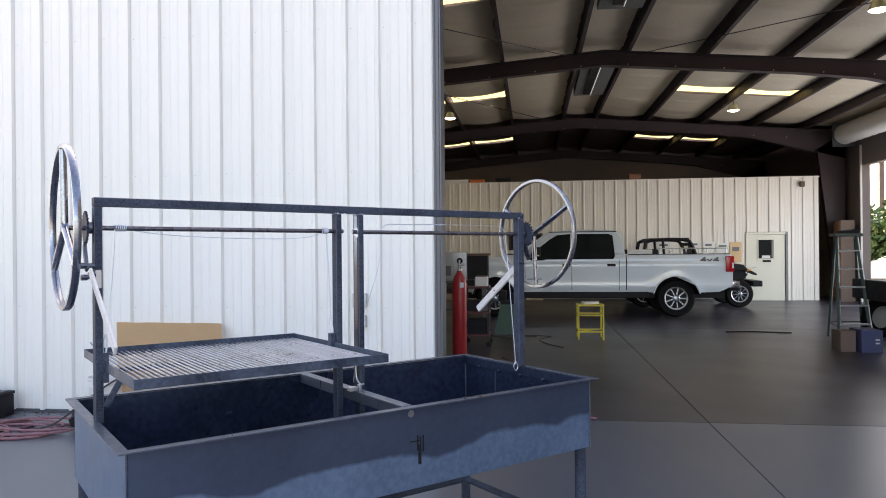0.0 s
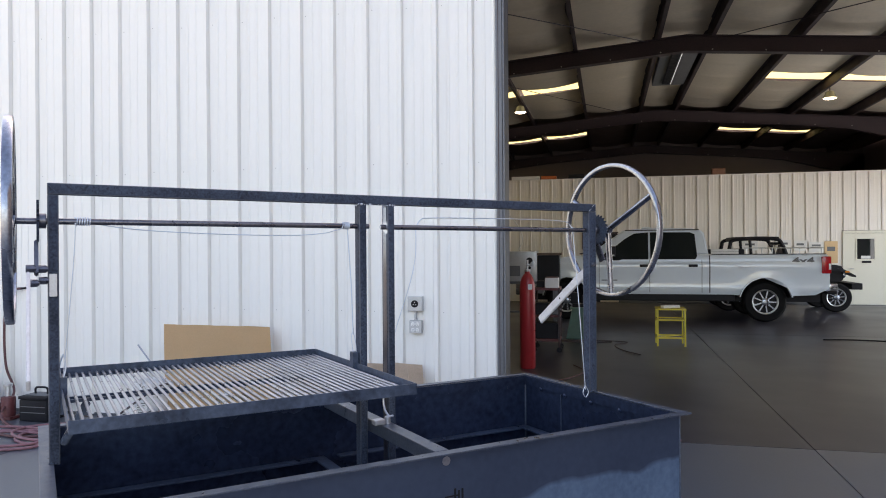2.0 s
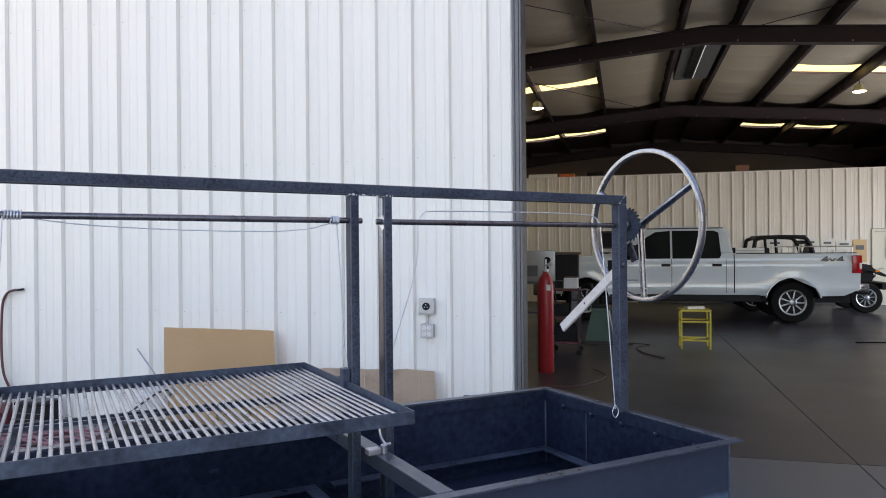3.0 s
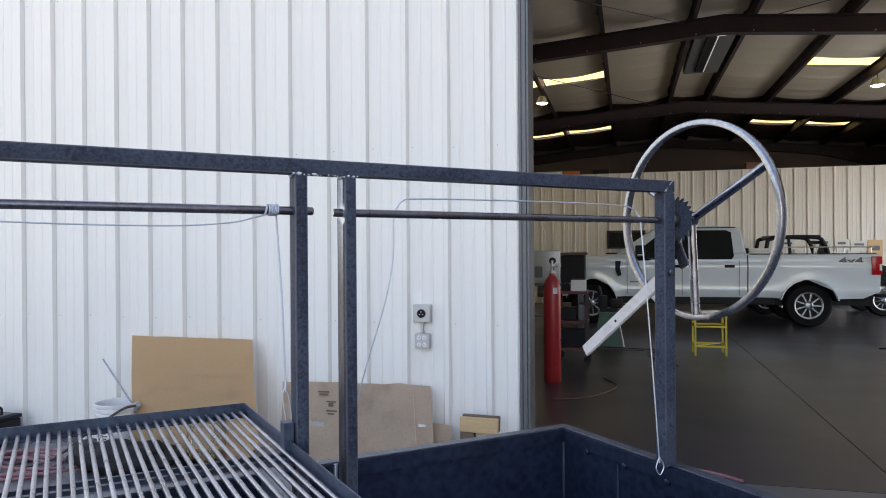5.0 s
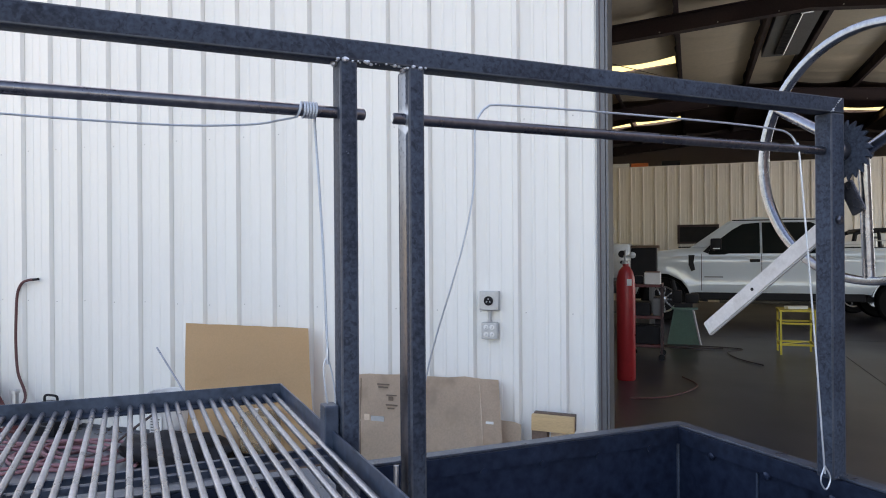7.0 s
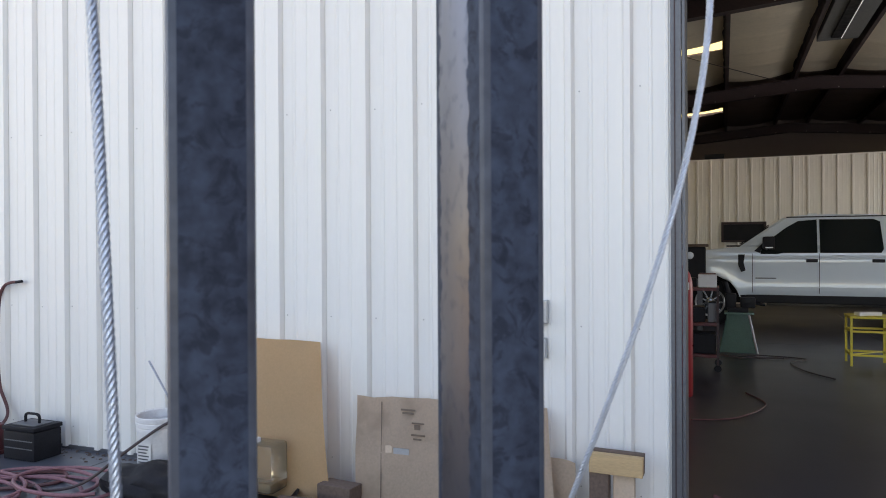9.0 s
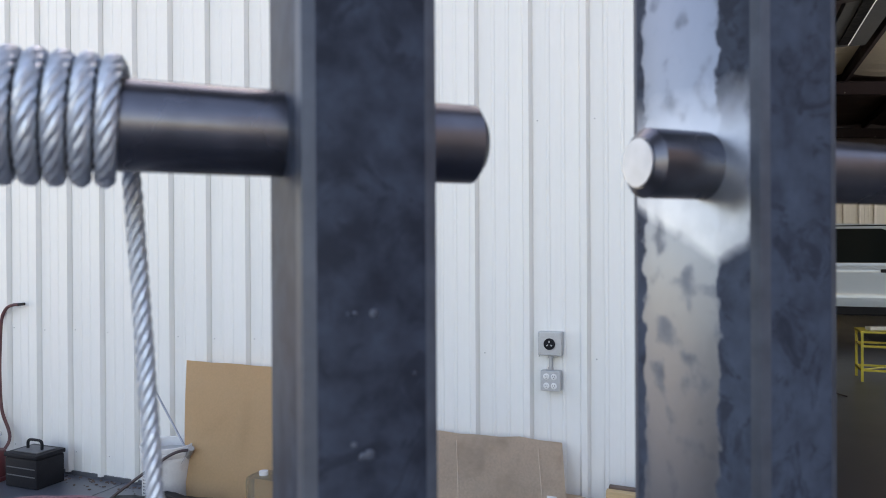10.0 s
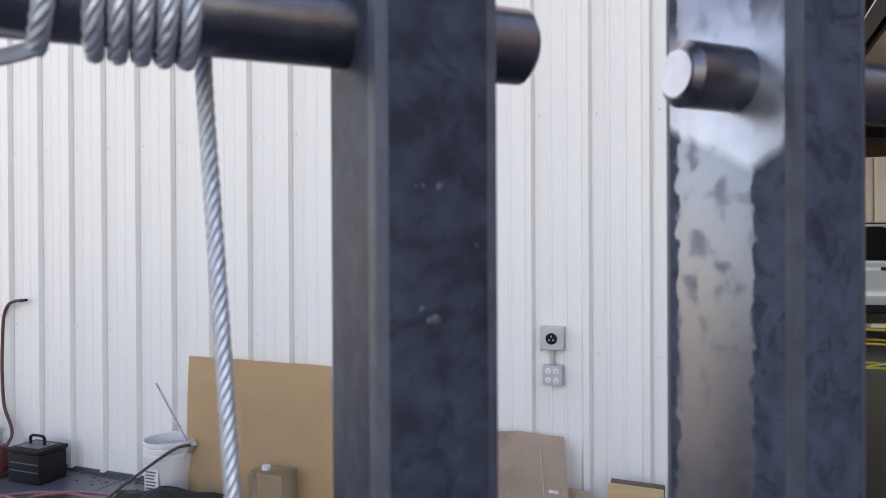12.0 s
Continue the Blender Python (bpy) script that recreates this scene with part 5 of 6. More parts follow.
def pickup():
    Y0, Y1 = 9.80, 11.82
    t = thing("pickup_truck", (0, 0, 0), "white crew-cab pickup truck parked before the partition", "truck")
    rx, fx, wz = 4.79, 0.77, 0.415
    prof = [(-0.22, 0.60), (-0.25, 1.02), (-0.20, 1.17), (-0.05, 1.23), (0.35, 1.295), (0.80, 1.36), (1.25, 1.40), (3.70, 1.385), (3.715, 1.375), (3.73, 1.385), (5.94, 1.385), (5.99, 1.34), (5.985, 0.70), (5.72, 0.56)]
    prof += arch(rx, wz, 0.495, 15, 165) + [(4.15, 0.56), (1.42, 0.56)] + arch(fx, wz, 0.50, 16, 164) + [(0.10, 0.56)]
    bm = bmesh.new()
    extrude_profile(bm, prof, Y0, Y1)
    bmesh.ops.triangulate(bm, faces=[f for f in bm.faces if len(f.verts) > 8])
    for z in (0.64, 0.67, 0.70, 0.73, 0.76, 0.81, 0.86, 0.92, 0.98, 1.03, 1.08, 1.115, 1.15, 1.175, 1.20, 1.22, 1.24, 1.265, 1.29, 1.315, 1.34, 1.37):
        bmesh.ops.bisect_plane(bm, geom=bm.verts[:] + bm.edges[:] + bm.faces[:], plane_co=(0, 0, z), plane_no=(0, 0, 1))
    for x in [-0.1 + 0.13 * k for k in range(47)]:
        bmesh.ops.bisect_plane(bm, geom=bm.verts[:] + bm.edges[:] + bm.faces[:], plane_co=(x, 0, 0), plane_no=(1, 0, 0))
    ZS = [0.55, 0.64, 0.70, 0.76, 0.86, 0.98, 1.08, 1.15, 1.20, 1.24, 1.29, 1.34, 1.385, 1.45]
    OS = [0.045, 0.012, 0.004, 0.012, 0.010, -0.002, -0.012, -0.018, -0.010, 0.006, 0.012, 0.022, 0.045, 0.06]
    for v in bm.verts:
        s = 1 if v.co.y < (Y0 + Y1) / 2 else -1
        v.co.y += s * float(np.interp(v.co.z, ZS, OS))
        for cx, r in ((rx, 0.495), (fx, 0.50)):
            d = math.hypot(v.co.x - cx, v.co.z - wz) - r
            v.co.y -= s * 0.026 * math.exp(-((d - 0.015) / 0.085) ** 2)
        if v.co.x < 0.5:
            v.co.y += s * 0.16 * ((0.5 - v.co.x) / 0.75) ** 2
    part("body", bm, TRUCK_WHITE, t, smooth=True)
    # cab over the belt line
    cab = [(1.25, 1.395), (1.96, 1.90), (2.22, 1.945), (2.7, 1.958), (3.38, 1.942), (3.56, 1.905), (3.62, 1.85), (3.70, 1.39)]
    bm = bmesh.new()
    extrude_profile(bm, cab, Y0 + 0.03, Y1 - 0.03)
    for v in bm.verts:
        s = 1 if v.co.y < (Y0 + Y1) / 2 else -1
        v.co.y += s * (v.co.z - 1.39) * 0.24
    caps = [f for f in bm.faces if len(f.verts) == 8]
    bmesh.ops.bevel(bm, geom=list({e for f in caps for e in f.edges}), offset=0.03, segments=3, affect='EDGES')
    part("cab", bm, TRUCK_WHITE, t, smooth=True)

    def side(pts, mat, name, off=0.004, thick=0.010, label="", parent=None):
        bm = bmesh.new()
        extrude_profile(bm, pts, 0, thick)
        for v in bm.verts:
            v.co.y += (Y0 + 0.03 + (v.co.z - 1.39) * 0.24 if v.co.z > 1.39 else Y0 + float(np.interp(v.co.z, ZS, OS))) - off - thick * 0.5
        return part(name, bm, mat, parent or t, label)

    side([(1.60, 1.275), (1.62, 1.40), (1.74, 1.52), (2.02, 1.74), (2.20, 1.845), (2.49, 1.868), (2.49, 1.295), (1.95, 1.295), (1.88, 1.275)], DARK_GLASS, "side_window", 0.006, label="dark tinted side glass")
    side([(2.53, 1.295), (2.53, 1.87), (3.34, 1.862), (3.43, 1.82), (3.47, 1.36), (3.43, 1.295)], DARK_GLASS, "side_window", 0.006, label="dark tinted side glass")
    side([(1.50, 1.33), (1.60, 1.29), (1.62, 1.40), (1.76, 1.54), (1.72, 1.55)], BLACK, "window_corner", 0.006)
    bm = bmesh.new()
    v = [bm.verts.new(p) for p in ((1.30, Y0 + 0.16, 1.44), (1.30, Y1 - 0.16, 1.44), (1.93, Y1 - 0.24, 1.885), (1.93, Y0 + 0.24, 1.885))]
    bm.faces.new(v)
    bmesh.ops.translate(bm, verts=bm.verts, vec=(-0.012, 0, 0.012))
    part("windscreen", bm, DARK_GLASS, t)
    def gap(name, x, w, z0, z1):
        """A dark shut line that follows the body's curve."""
        bm = bmesh.new()
        zs = [z0] + [q for q in ZS if z0 < q < z1] + [z1]
        rings = []
        for q in zs:
            yq = Y0 + float(np.interp(q, ZS, OS))
            rings.append([bm.verts.new(p) for p in ((x - w, yq - 0.003, q), (x + w, yq - 0.003, q), (x + w, yq + 0.01, q), (x - w, yq + 0.01, q))])
        for A, B in zip(rings, rings[1:]):
            for i in range(4):
                bm.faces.new((A[i], A[(i + 1) % 4], B[(i + 1) % 4], B[i]))
        bm.faces.new(rings[0])
        bm.faces.new(rings[-1][::-1])
        part(name, bm, BLACK, t)

    for x in (1.47, 2.515, 3.56):
        gap("door_gap", x, 0.005, 0.60, 1.285)
    gap("bed_gap", 3.714, 0.010, 0.60, 1.375)
    part("crease", boxed(1.48, 3.69, Y0 - 0.008, Y0 + 0.01, 0.70, 0.715, 0.003), TRUCK_WHITE, t)
    part("rocker", boxed(1.30, 4.20, Y0 + 0.03, Y0 + 0.25, 0.42, 0.565, 0.02), BLACK, t, "black sill and running board")
    part("chassis", boxed(-0.1, 5.9, Y0 + 0.35, Y1 - 0.35, 0.40, 0.62), BLACK, t)
    for x in (2.40, 3.385):
        part("door_handle", boxed(x - 0.09, x + 0.09, Y0 - 0.055, Y0 + 0.005, 1.135, 1.19, 0.012), BLACK, t)
    part("badge", boxed(1.52, 1.85, Y0 - 0.004, Y0 + 0.012, 0.845, 0.865), TRIM_GREY, t)
    # fender vent, mirror, lamps
    part("fender_vent", extrude_profile(bmesh.new(), [(1.24, 1.27), (1.35, 1.27), (1.33, 1.13), (1.36, 0.99), (1.29, 0.96), (1.24, 1.08)], Y0 - 0.024, Y0 + 0.01), BLACK, t)
    m = part("mirror", boxed(1.63, 1.82, Y0 - 0.20, Y0 - 0.05, 1.36, 1.58, 0.03), BLACK, t, smooth=True)
    part("mirror_cap", boxed(1.67, 1.79, Y0 - 0.207, Y0 - 0.195, 1.38, 1.40, 0.004), ALUMINIUM, m)
    part("mirror_arm", rod(bmesh.new(), (1.70, Y0 - 0.08, 1.38), (1.70, Y0 + 0.04, 1.36), 0.02, 8), BLACK, m)
    part("head_lamp", boxed(-0.262, -0.16, Y0 + 0.05, Y0 + 0.35, 0.92, 1.12, 0.02), CHROME, t, smooth=True)
    tl = part("tail_lamp", boxed(5.835, 6.010, Y0 - 0.032, Y0 + 0.20, 1.00, 1.345, 0.02), TAIL_RED, t, "red tail lamp", True)
    part("lens_bar", boxed(5.96, 6.0, Y0 - 0.036, Y0 - 0.030, 1.08, 1.20, 0.002), PAPER, tl)
    part("rear_bumper", boxed(5.94, 6.13, Y0 + 0.04, Y1 - 0.04, 0.58, 0.80, 0.03), BLACK, t, smooth=True)
    part("bumper_corner", boxed(5.90, 6.14, Y0 + 0.02, Y0 + 0.25, 0.64, 0.79, 0.02), CHROME, t, smooth=True)
    part("front_bumper", boxed(-0.34, 0.08, Y0 + 0.05, Y1 - 0.05, 0.52, 0.80, 0.04), CHROME, t, smooth=True)
    for cx, r in ((rx, 0.495), (fx, 0.50)):
        bm = bmesh.new()
        a = arch(cx, wz, r + 0.002, 12, 168, 18)
        b = arch(cx, wz, r + 0.022, 12, 168, 18)
        extrude_profile(bm, a + b[::-1], Y0 - 0.050, Y0 + 0.02)
        part("wheel_lip", bm, TRUCK_WHITE, t, smooth=True)
        part("wheel_well", extrude_profile(bmesh.new(), arch(cx, wz, r - 0.004, 10, 170, 18) + arch(cx, wz, r - 0.016, 10, 170, 18)[::-1], Y0 + 0.022, Y0 + 0.42), BLACK, t)
        part("well_back", extrude_profile(bmesh.new(), arch(cx, wz, r - 0.017, 10, 170, 18), Y0 + 0.40, Y0 + 0.419), BLACK, t)
        wheel_parts(t, cx, Y0 + 0.19, wz, 0.415, 0.28, WHEEL_STEEL, 9)
        wheel_parts(t, cx, Y1 - 0.15, wz, 0.415, 0.28, CHROME, 0, True)
    words("drive_badge", "4x4", 0.17, TRIM_GREY, pose(5.50, Y0 + 0.004, 1.255, 90, 0, 0) @ Matrix.Diagonal((1.6, 1.05, 1, 1)), t)
    part("bed_rail", boxed(3.76, 5.93, Y0 + 0.03, Y0 + 0.12, 1.386, 1.402, 0.004), BLACK, t)
    part("roof_edge", boxed(2.02, 3.52, Y0 + 0.148, Y0 + 0.156, 1.905, 1.925, 0.003), BLACK, t, "dark roof drip line")
    part("antenna", boxed(2.40, 2.56, Y0 + 0.70, Y0 + 0.86, 1.96, 1.995, 0.01), TRUCK_WHITE, t)
    for x in (2.36, 2.45, 2.54):
        part("roof_marker", boxed(x, x + 0.05, Y0 + 0.25, Y0 + 0.32, 1.950, 1.972, 0.008), TRUCK_WHITE, t)
    part("wiper", boxed(1.05, 1.32, Y0 + 0.2, Y0 + 0.9, 1.405, 1.43, 0.01), BLACK, t)
    return t


pickup()
t = thing("bed_box", (4.02, 9.93, 1.4025), "white flat box lying on the truck bed rail", "box")
part("body", boxed(-0.27, 0.27, -0.05, 0.10, 0.0, 0.10, 0.008), PAPER, t)
part("end_cap", boxed(-0.335, -0.275, -0.045, 0.10, 0.0, 0.105, 0.01), BLACK, t, "black end cap")
part("seam", boxed(-0.272, 0.272, -0.0515, -0.0505, 0.045, 0.050), TRIM_GREY, t)
t = thing("bed_rack", (5.3, 10.8, 1.40), "thin metal rack rails over the truck bed", "rack")
for y in (-0.85, 0.85):
    part("rail", rod(bmesh.new(), (-0.6, y, 0.12), (0.62, y, 0.12), 0.012, 8), ALUMINIUM, t)
    for x in (-0.55, 0.0, 0.58):
        part("post", rod(bmesh.new(), (x, y, -0.02), (x, y, 0.12), 0.010, 8), ALUMINIUM, t)


def jeep():
    Y0, Y1 = 12.45, 14.05
    t = thing("off_road_car", (0, 0, 0), "dark open off-road car with a soft-top frame", "car")
    prof = [(3.75, 0.55), (3.72, 1.18), (5.55, 1.20), (5.62, 1.22), (6.95, 1.10), (7.05, 1.06), (7.05, 0.72), (6.3, 0.62)]
    bm = bmesh.new()
    extrude_profile(bm, prof, Y0 + 0.12, Y1 - 0.12)
    bmesh.ops.bevel(bm, geom=list(bm.edges), offset=0.03, segments=2, affect='EDGES')
    part("body", bm, BLACK, t, smooth=True)
    for y in (Y0, Y1 - 0.32):
        part("fender", extrude_profile(bmesh.new(), [(6.25, 0.98), (6.5, 1.06), (7.0, 1.02), (7.28, 0.86), (7.28, 0.82), (6.98, 0.95), (6.5, 0.99), (6.25, 0.90)], y, y + 0.32), BLACK, t)
        part("marker", boxed(7.05, 7.14, y - 0.004, y + 0.06, 0.93, 0.965), AMBER, t)
        part("head_lamp", lathe(bmesh.new(), [(0.09, 7.05), (0.10, 7.08), (0.08, 7.11), (0.0, 7.12)], 18, (0, y + 0.25, 0.88), 'x'), CHROME, t, smooth=True)
    part("bumper", boxed(7.18, 7.42, Y0 + 0.0, Y1, 0.53, 0.68, 0.02), BLACK, t)
    for x in (4.5, 6.86):
        wheel_parts(t, x, Y0 + 0.12, 0.345, 0.345, 0.25, WHEEL_STEEL, 10)
        wheel_parts(t, x, Y1 - 0.12, 0.345, 0.345, 0.25, ALUMINIUM, 0, True)
    # windscreen frame and soft-top bows
    for y in (Y0 + 0.16, Y1 - 0.16):
        part("top_bow", tube(bmesh.new(), smooth_path([(4.50, y, 1.18), (4.55, y, 1.55), (4.68, y, 1.72), (5.5, y, 1.74), (5.72, y, 1.62), (5.86, y, 1.20)], 5), 0.045, 8), BLACK, t, smooth=True)
        part("mid_bow", rod(bmesh.new(), (5.05, y, 1.18), (5.0, y, 1.74), 0.035, 8), BLACK, t)
    part("soft_top", boxed(4.66, 5.66, Y0 + 0.14, Y1 - 0.14, 1.715, 1.785, 0.02), BLACK, t, "folded black canvas top")
    for x, z in ((4.68, 1.72), (5.0, 1.75), (5.5, 1.75), (5.72, 1.62)):
        part("cross_bow", rod(bmesh.new(), (x, Y0 + 0.16, z), (x, Y1 - 0.16, z), 0.04, 8), BLACK, t)
    part("windscreen", extrude_profile(bmesh.new(), [(5.55, 1.22), (5.86, 1.20), (5.74, 1.60), (5.66, 1.60)], Y0 + 0.2, Y0 + 0.24), DARK_GLASS, t)
    for y in (Y0 + 0.5, Y1 - 0.9):
        part("seat", boxed(4.75, 4.95, y, y + 0.42, 1.1, 1.5, 0.05), BLACK, t, smooth=True)
    return t


jeep()

# office door and window in the partition
d = tagged(new("door_1"), "off-white office door with a small dark window, closed", "door", kind="structure")
part("leaf", boxed(7.75, 8.75, PY - 0.01, PY + 0.04, 0.01, 1.88, 0.004), DOOR_PAINT, d)
for a in ((7.68, 7.745, 0.0, 1.95), (8.755, 8.82, 0.0, 1.95), (7.745, 8.755, 1.885, 1.95)):
    part("door_frame", boxed(a[0], a[1], PY - 0.045, PY + 0.06, a[2], a[3], 0.004), TRIM_GREY if a[0] > 8.7 else DOOR_PAINT, d)
w = part("door_window", boxed(8.02, 8.44, PY - 0.018, PY - 0.011, 1.20, 1.74), DARK_GLASS, d)
for a in ((8.00, 8.025, 1.18, 1.76), (8.435, 8.46, 1.18, 1.76), (8.026, 8.434, 1.735, 1.76), (8.026, 8.434, 1.18, 1.205)):
    part("bead", boxed(a[0], a[1], PY - 0.028, PY - 0.0185, a[2], a[3]), DOOR_PAINT, w)
part("notice", boxed(8.12, 8.34, PY - 0.03, PY - 0.019, 1.215, 1.29), PAPER, d)
part("letter_slot", boxed(8.14, 8.36, PY - 0.03, PY - 0.0105, 1.10, 1.16, 0.005), BLACK, d)
part("door_handle", rod(bmesh.new(), (7.83, PY - 0.07, 0.95), (7.93, PY - 0.07, 0.95), 0.012, 8), ALUMINIUM, d)
part("threshold", boxed(7.68, 8.82, PY - 0.20, PY + 0.05, 0.0, 0.012), TRIM_GREY, d)
wd = tagged(new("window_1"), "dark unlit window opening in the partition", "window", kind="structure")
for a in ((0.95, 1.0, 1.50, 1.98), (1.90, 1.95, 1.50, 1.98), (1.0, 1.90, 1.93, 1.98), (1.0, 1.90, 1.50, 1.55)):
    part("window_frame", boxed(a[0], a[1], PY - 0.05, PY + 0.08, a[2], a[3]), DARK_FRAME, wd)
# black sheet put in to stand for the unlit space behind the opening
part("dark_backing", boxed(1.0, 1.9, PY + 0.02, PY + 0.026, 1.55, 1.93), BLACK, wd)
for x0, x1, z0, z1, m, lab in ((6.05, 6.42, 1.45, 1.72, PAPER, "white paper notice pinned to the partition"), (6.50, 6.80, 1.42, 1.70, PAPER, "white paper notice pinned to the partition"), (6.86, 7.22, 1.40, 1.66, PAPER, "white paper notice pinned to the partition"),
                               (7.24, 7.56, 1.10, 1.68, TAN_CARD, "tan pin board on the partition"), (5.2, 5.6, 1.44, 1.70, PAPER, "white paper notice pinned to the partition"), (6.95, 7.2, 1.05, 1.34, PAPER, "white paper notice pinned to the partition")):
    t = thing("notice_board", ((x0 + x1) / 2, PY - 0.034, z0), lab, "notice", "notices on the partition")
    part("board", boxed(-(x1 - x0) / 2, (x1 - x0) / 2, -0.010, 0.0, 0, z1 - z0, 0.002), m, t)
    part("print", boxed(-(x1 - x0) * 0.3, (x1 - x0) * 0.3, -0.0125, -0.0105, (z1 - z0) * 0.55, (z1 - z0) * 0.75), TRIM_GREY, t)
t = thing("camera_box", (9.20, PY - 0.036, 3.22), "small brown alarm box high on the partition", "alarm box")
part("body", boxed(-0.06, 0.06, -0.09, 0.0, 0, 0.15, 0.01), DARK_WOOD, t)
FADED_CARTON = material("faded_brown_carton", (0.22, 0.10, 0.06), 0.8, 0, 0.15, 4, 60, 0.01)
# things on top of the partition
for x, w, h, m, nm, lab in ((-0.65, 0.80, 0.08, PAPER, "light_carton", "long pale carton on top of the partition"), (0.02, 0.42, 0.075, ORANGE, "tool_case", "orange plastic case on top of the partition"), (0.80, 0.45, 0.10, BLACK, "tool_case", "black case on top of the partition"), (4.62, 0.34, 0.15, FADED_CARTON, "carton", "faded brown carton on top of the partition")):
    t = thing(nm, (x, PY + 0.05, 3.5255), lab, "case")
    part("body", boxed(-w / 2, w / 2, -0.09, 0.12, 0, h, 0.008), m, t)
    part("lid", boxed(-w / 2 - 0.004, w / 2 + 0.004, -0.094, 0.124, h + 0.0005, h + 0.018, 0.004), m, t)

# gas cylinder
t = thing("gas_cylinder", (0.63, 3.40, 0), "tall red gas cylinder standing just inside the doorway", "gas cylinder")
part("body", lathe(bmesh.new(), [(0.090, 0.0), (0.099, 0.012), (0.100, 1.02), (0.094, 1.10), (0.075, 1.17), (0.045, 1.215), (0.034, 1.225), (0.034, 1.25)], 32), CYL_RED, t, smooth=True)
part("collar", lathe(bmesh.new(), [(0.040, 1.2505), (0.040, 1.275), (0.030, 1.28)], 20), BOX_GREY, t, smooth=True)
part("valve", rod(bmesh.new(), (0, 0, 1.281), (0, 0, 1.40), 0.014, 10), BOX_GREY, t, smooth=True)
part("outlet", rod(bmesh.new(), (-0.02, 0, 1.33), (0.07, -0.01, 1.33), 0.012, 10), BOX_GREY, t, smooth=True)
part("gauge", lathe(bmesh.new(), [(0.0, -0.045), (0.032, -0.042), (0.034, -0.02), (0.030, -0.005)], 16, (0.075, 0, 1.345), 'y'), BOX_GREY, t, smooth=True)
part("label", boxed(0.02, 0.07, -0.1005, -0.085, 1.02, 1.09), PAPER, t)

# tool trolley with clutter
t = thing("tool_trolley", (0.80, 5.05, 0), "dark red steel trolley loaded with tools", "trolley")
for z in (0.16, 0.52, 0.92):
    part("shelf", boxed(-0.24, 0.15, -0.22, 0.25, z, z + 0.035, 0.005), JACK_RED, t)
for x in (-0.23, 0.14):
    for y in (-0.21, 0.24):
        part("post", boxed(x - 0.012, x + 0.012, y - 0.012, y + 0.012, 0.08, 0.96), DARK_FRAME, t)
        part("caster", rod(bmesh.new(), (x, y - 0.015, 0.04), (x, y + 0.015, 0.04), 0.04, 12), BLACK, t)
for x, y, z, w, d2, h, m, nm, lab in ((0.03, -0.08, 0.9555, 0.20, 0.16, 0.15, PAPER, "tool_carton", "white and red carton on the trolley"), (-0.15, 0.05, 0.9555, 0.12, 0.2, 0.09, BLACK, "tool_tray", "black tool tray on the trolley"), (-0.11, 0.0, 0.5555, 0.22, 0.3, 0.16, BLACK, "power_tool_case", "black power tool case on the trolley shelf"),
                                      (0.08, 0.0, 0.5555, 0.10, 0.3, 0.22, TRIM_GREY, "small_tank", "grey metal can on the trolley shelf"), (-0.05, 0.0, 0.1955, 0.34, 0.3, 0.22, BLACK, "battery", "black battery on the trolley's lowest shelf")):
    q = thing(nm, (0.80 + x, 5.05 + y, z), lab, "tool")
    part("body", boxed(-w / 2, w / 2, -d2 / 2, d2 / 2, 0, h, 0.01), m, q)
    part("top", boxed(-w / 2 + 0.01, w / 2 - 0.01, -d2 / 2 + 0.01, d2 / 2 - 0.01, h + 0.0005, h + 0.012, 0.003), JACK_RED if m == PAPER else BLACK, q)
# welding machine on a bench
t = thing("work_bench", (-0.30, 8.25, 0), "dark steel work bench beside the doorway", "bench")
part("top", boxed(-0.9, 1.0, -0.35, 0.35, 0.86, 0.91, 0.005), TRIM_GREY, t)
for x in (-0.85, 0.95):
    for y in (-0.3, 0.3):
        part("leg", boxed(x - 0.03, x + 0.03, y - 0.03, y + 0.03, 0, 0.86), TRIM_GREY, t)
part("shelf", boxed(-0.85, 0.95, -0.3, 0.3, 0.3, 0.33), TRIM_GREY, t)
t = thing("welding_machine", (0.02, 8.10, 0.9105), "pale grey welding machine with a round gauge", "welder")
part("case", boxed(-0.30, 0.30, -0.20, 0.25, 0.0, 0.58, 0.02), BOX_GREY, t, smooth=True)
part("dial", lathe(bmesh.new(), [(0.0, -0.215), (0.06, -0.214), (0.062, -0.2005)], 20, (0.16, 0, 0.40), 'y'), BLACK, t)
part("knob", lathe(bmesh.new(), [(0.0, -0.23), (0.03, -0.229), (0.032, -0.2005)], 14, (0.16, 0, 0.26), 'y'), BLACK, t)
part("vent", boxed(-0.26, -0.02, -0.203, -0.2005, 0.1, 0.3), TRIM_GREY, t)
t = thing("black_hood", (0.52, 8.15, 0.9105), "black folded metal tray on the bench", "tray")
part("tray", boxed(-0.20, 0.22, -0.15, 0.2, 0.0, 0.50, 0.02), BLACK, t)
part("lip", boxed(-0.24, 0.26, -0.18, 0.2, 0.5005, 0.545, 0.008), DARK_WOOD, t)
hose("torch_lead", [(-0.06, 8.0, 1.50), (0.05, 7.95, 1.72), (-0.05, 7.9, 2.0), (-0.35, 7.95, 2.35)], 0.010, BUCKET_WHITE, "pale cable rising from the welding machine", "cable")

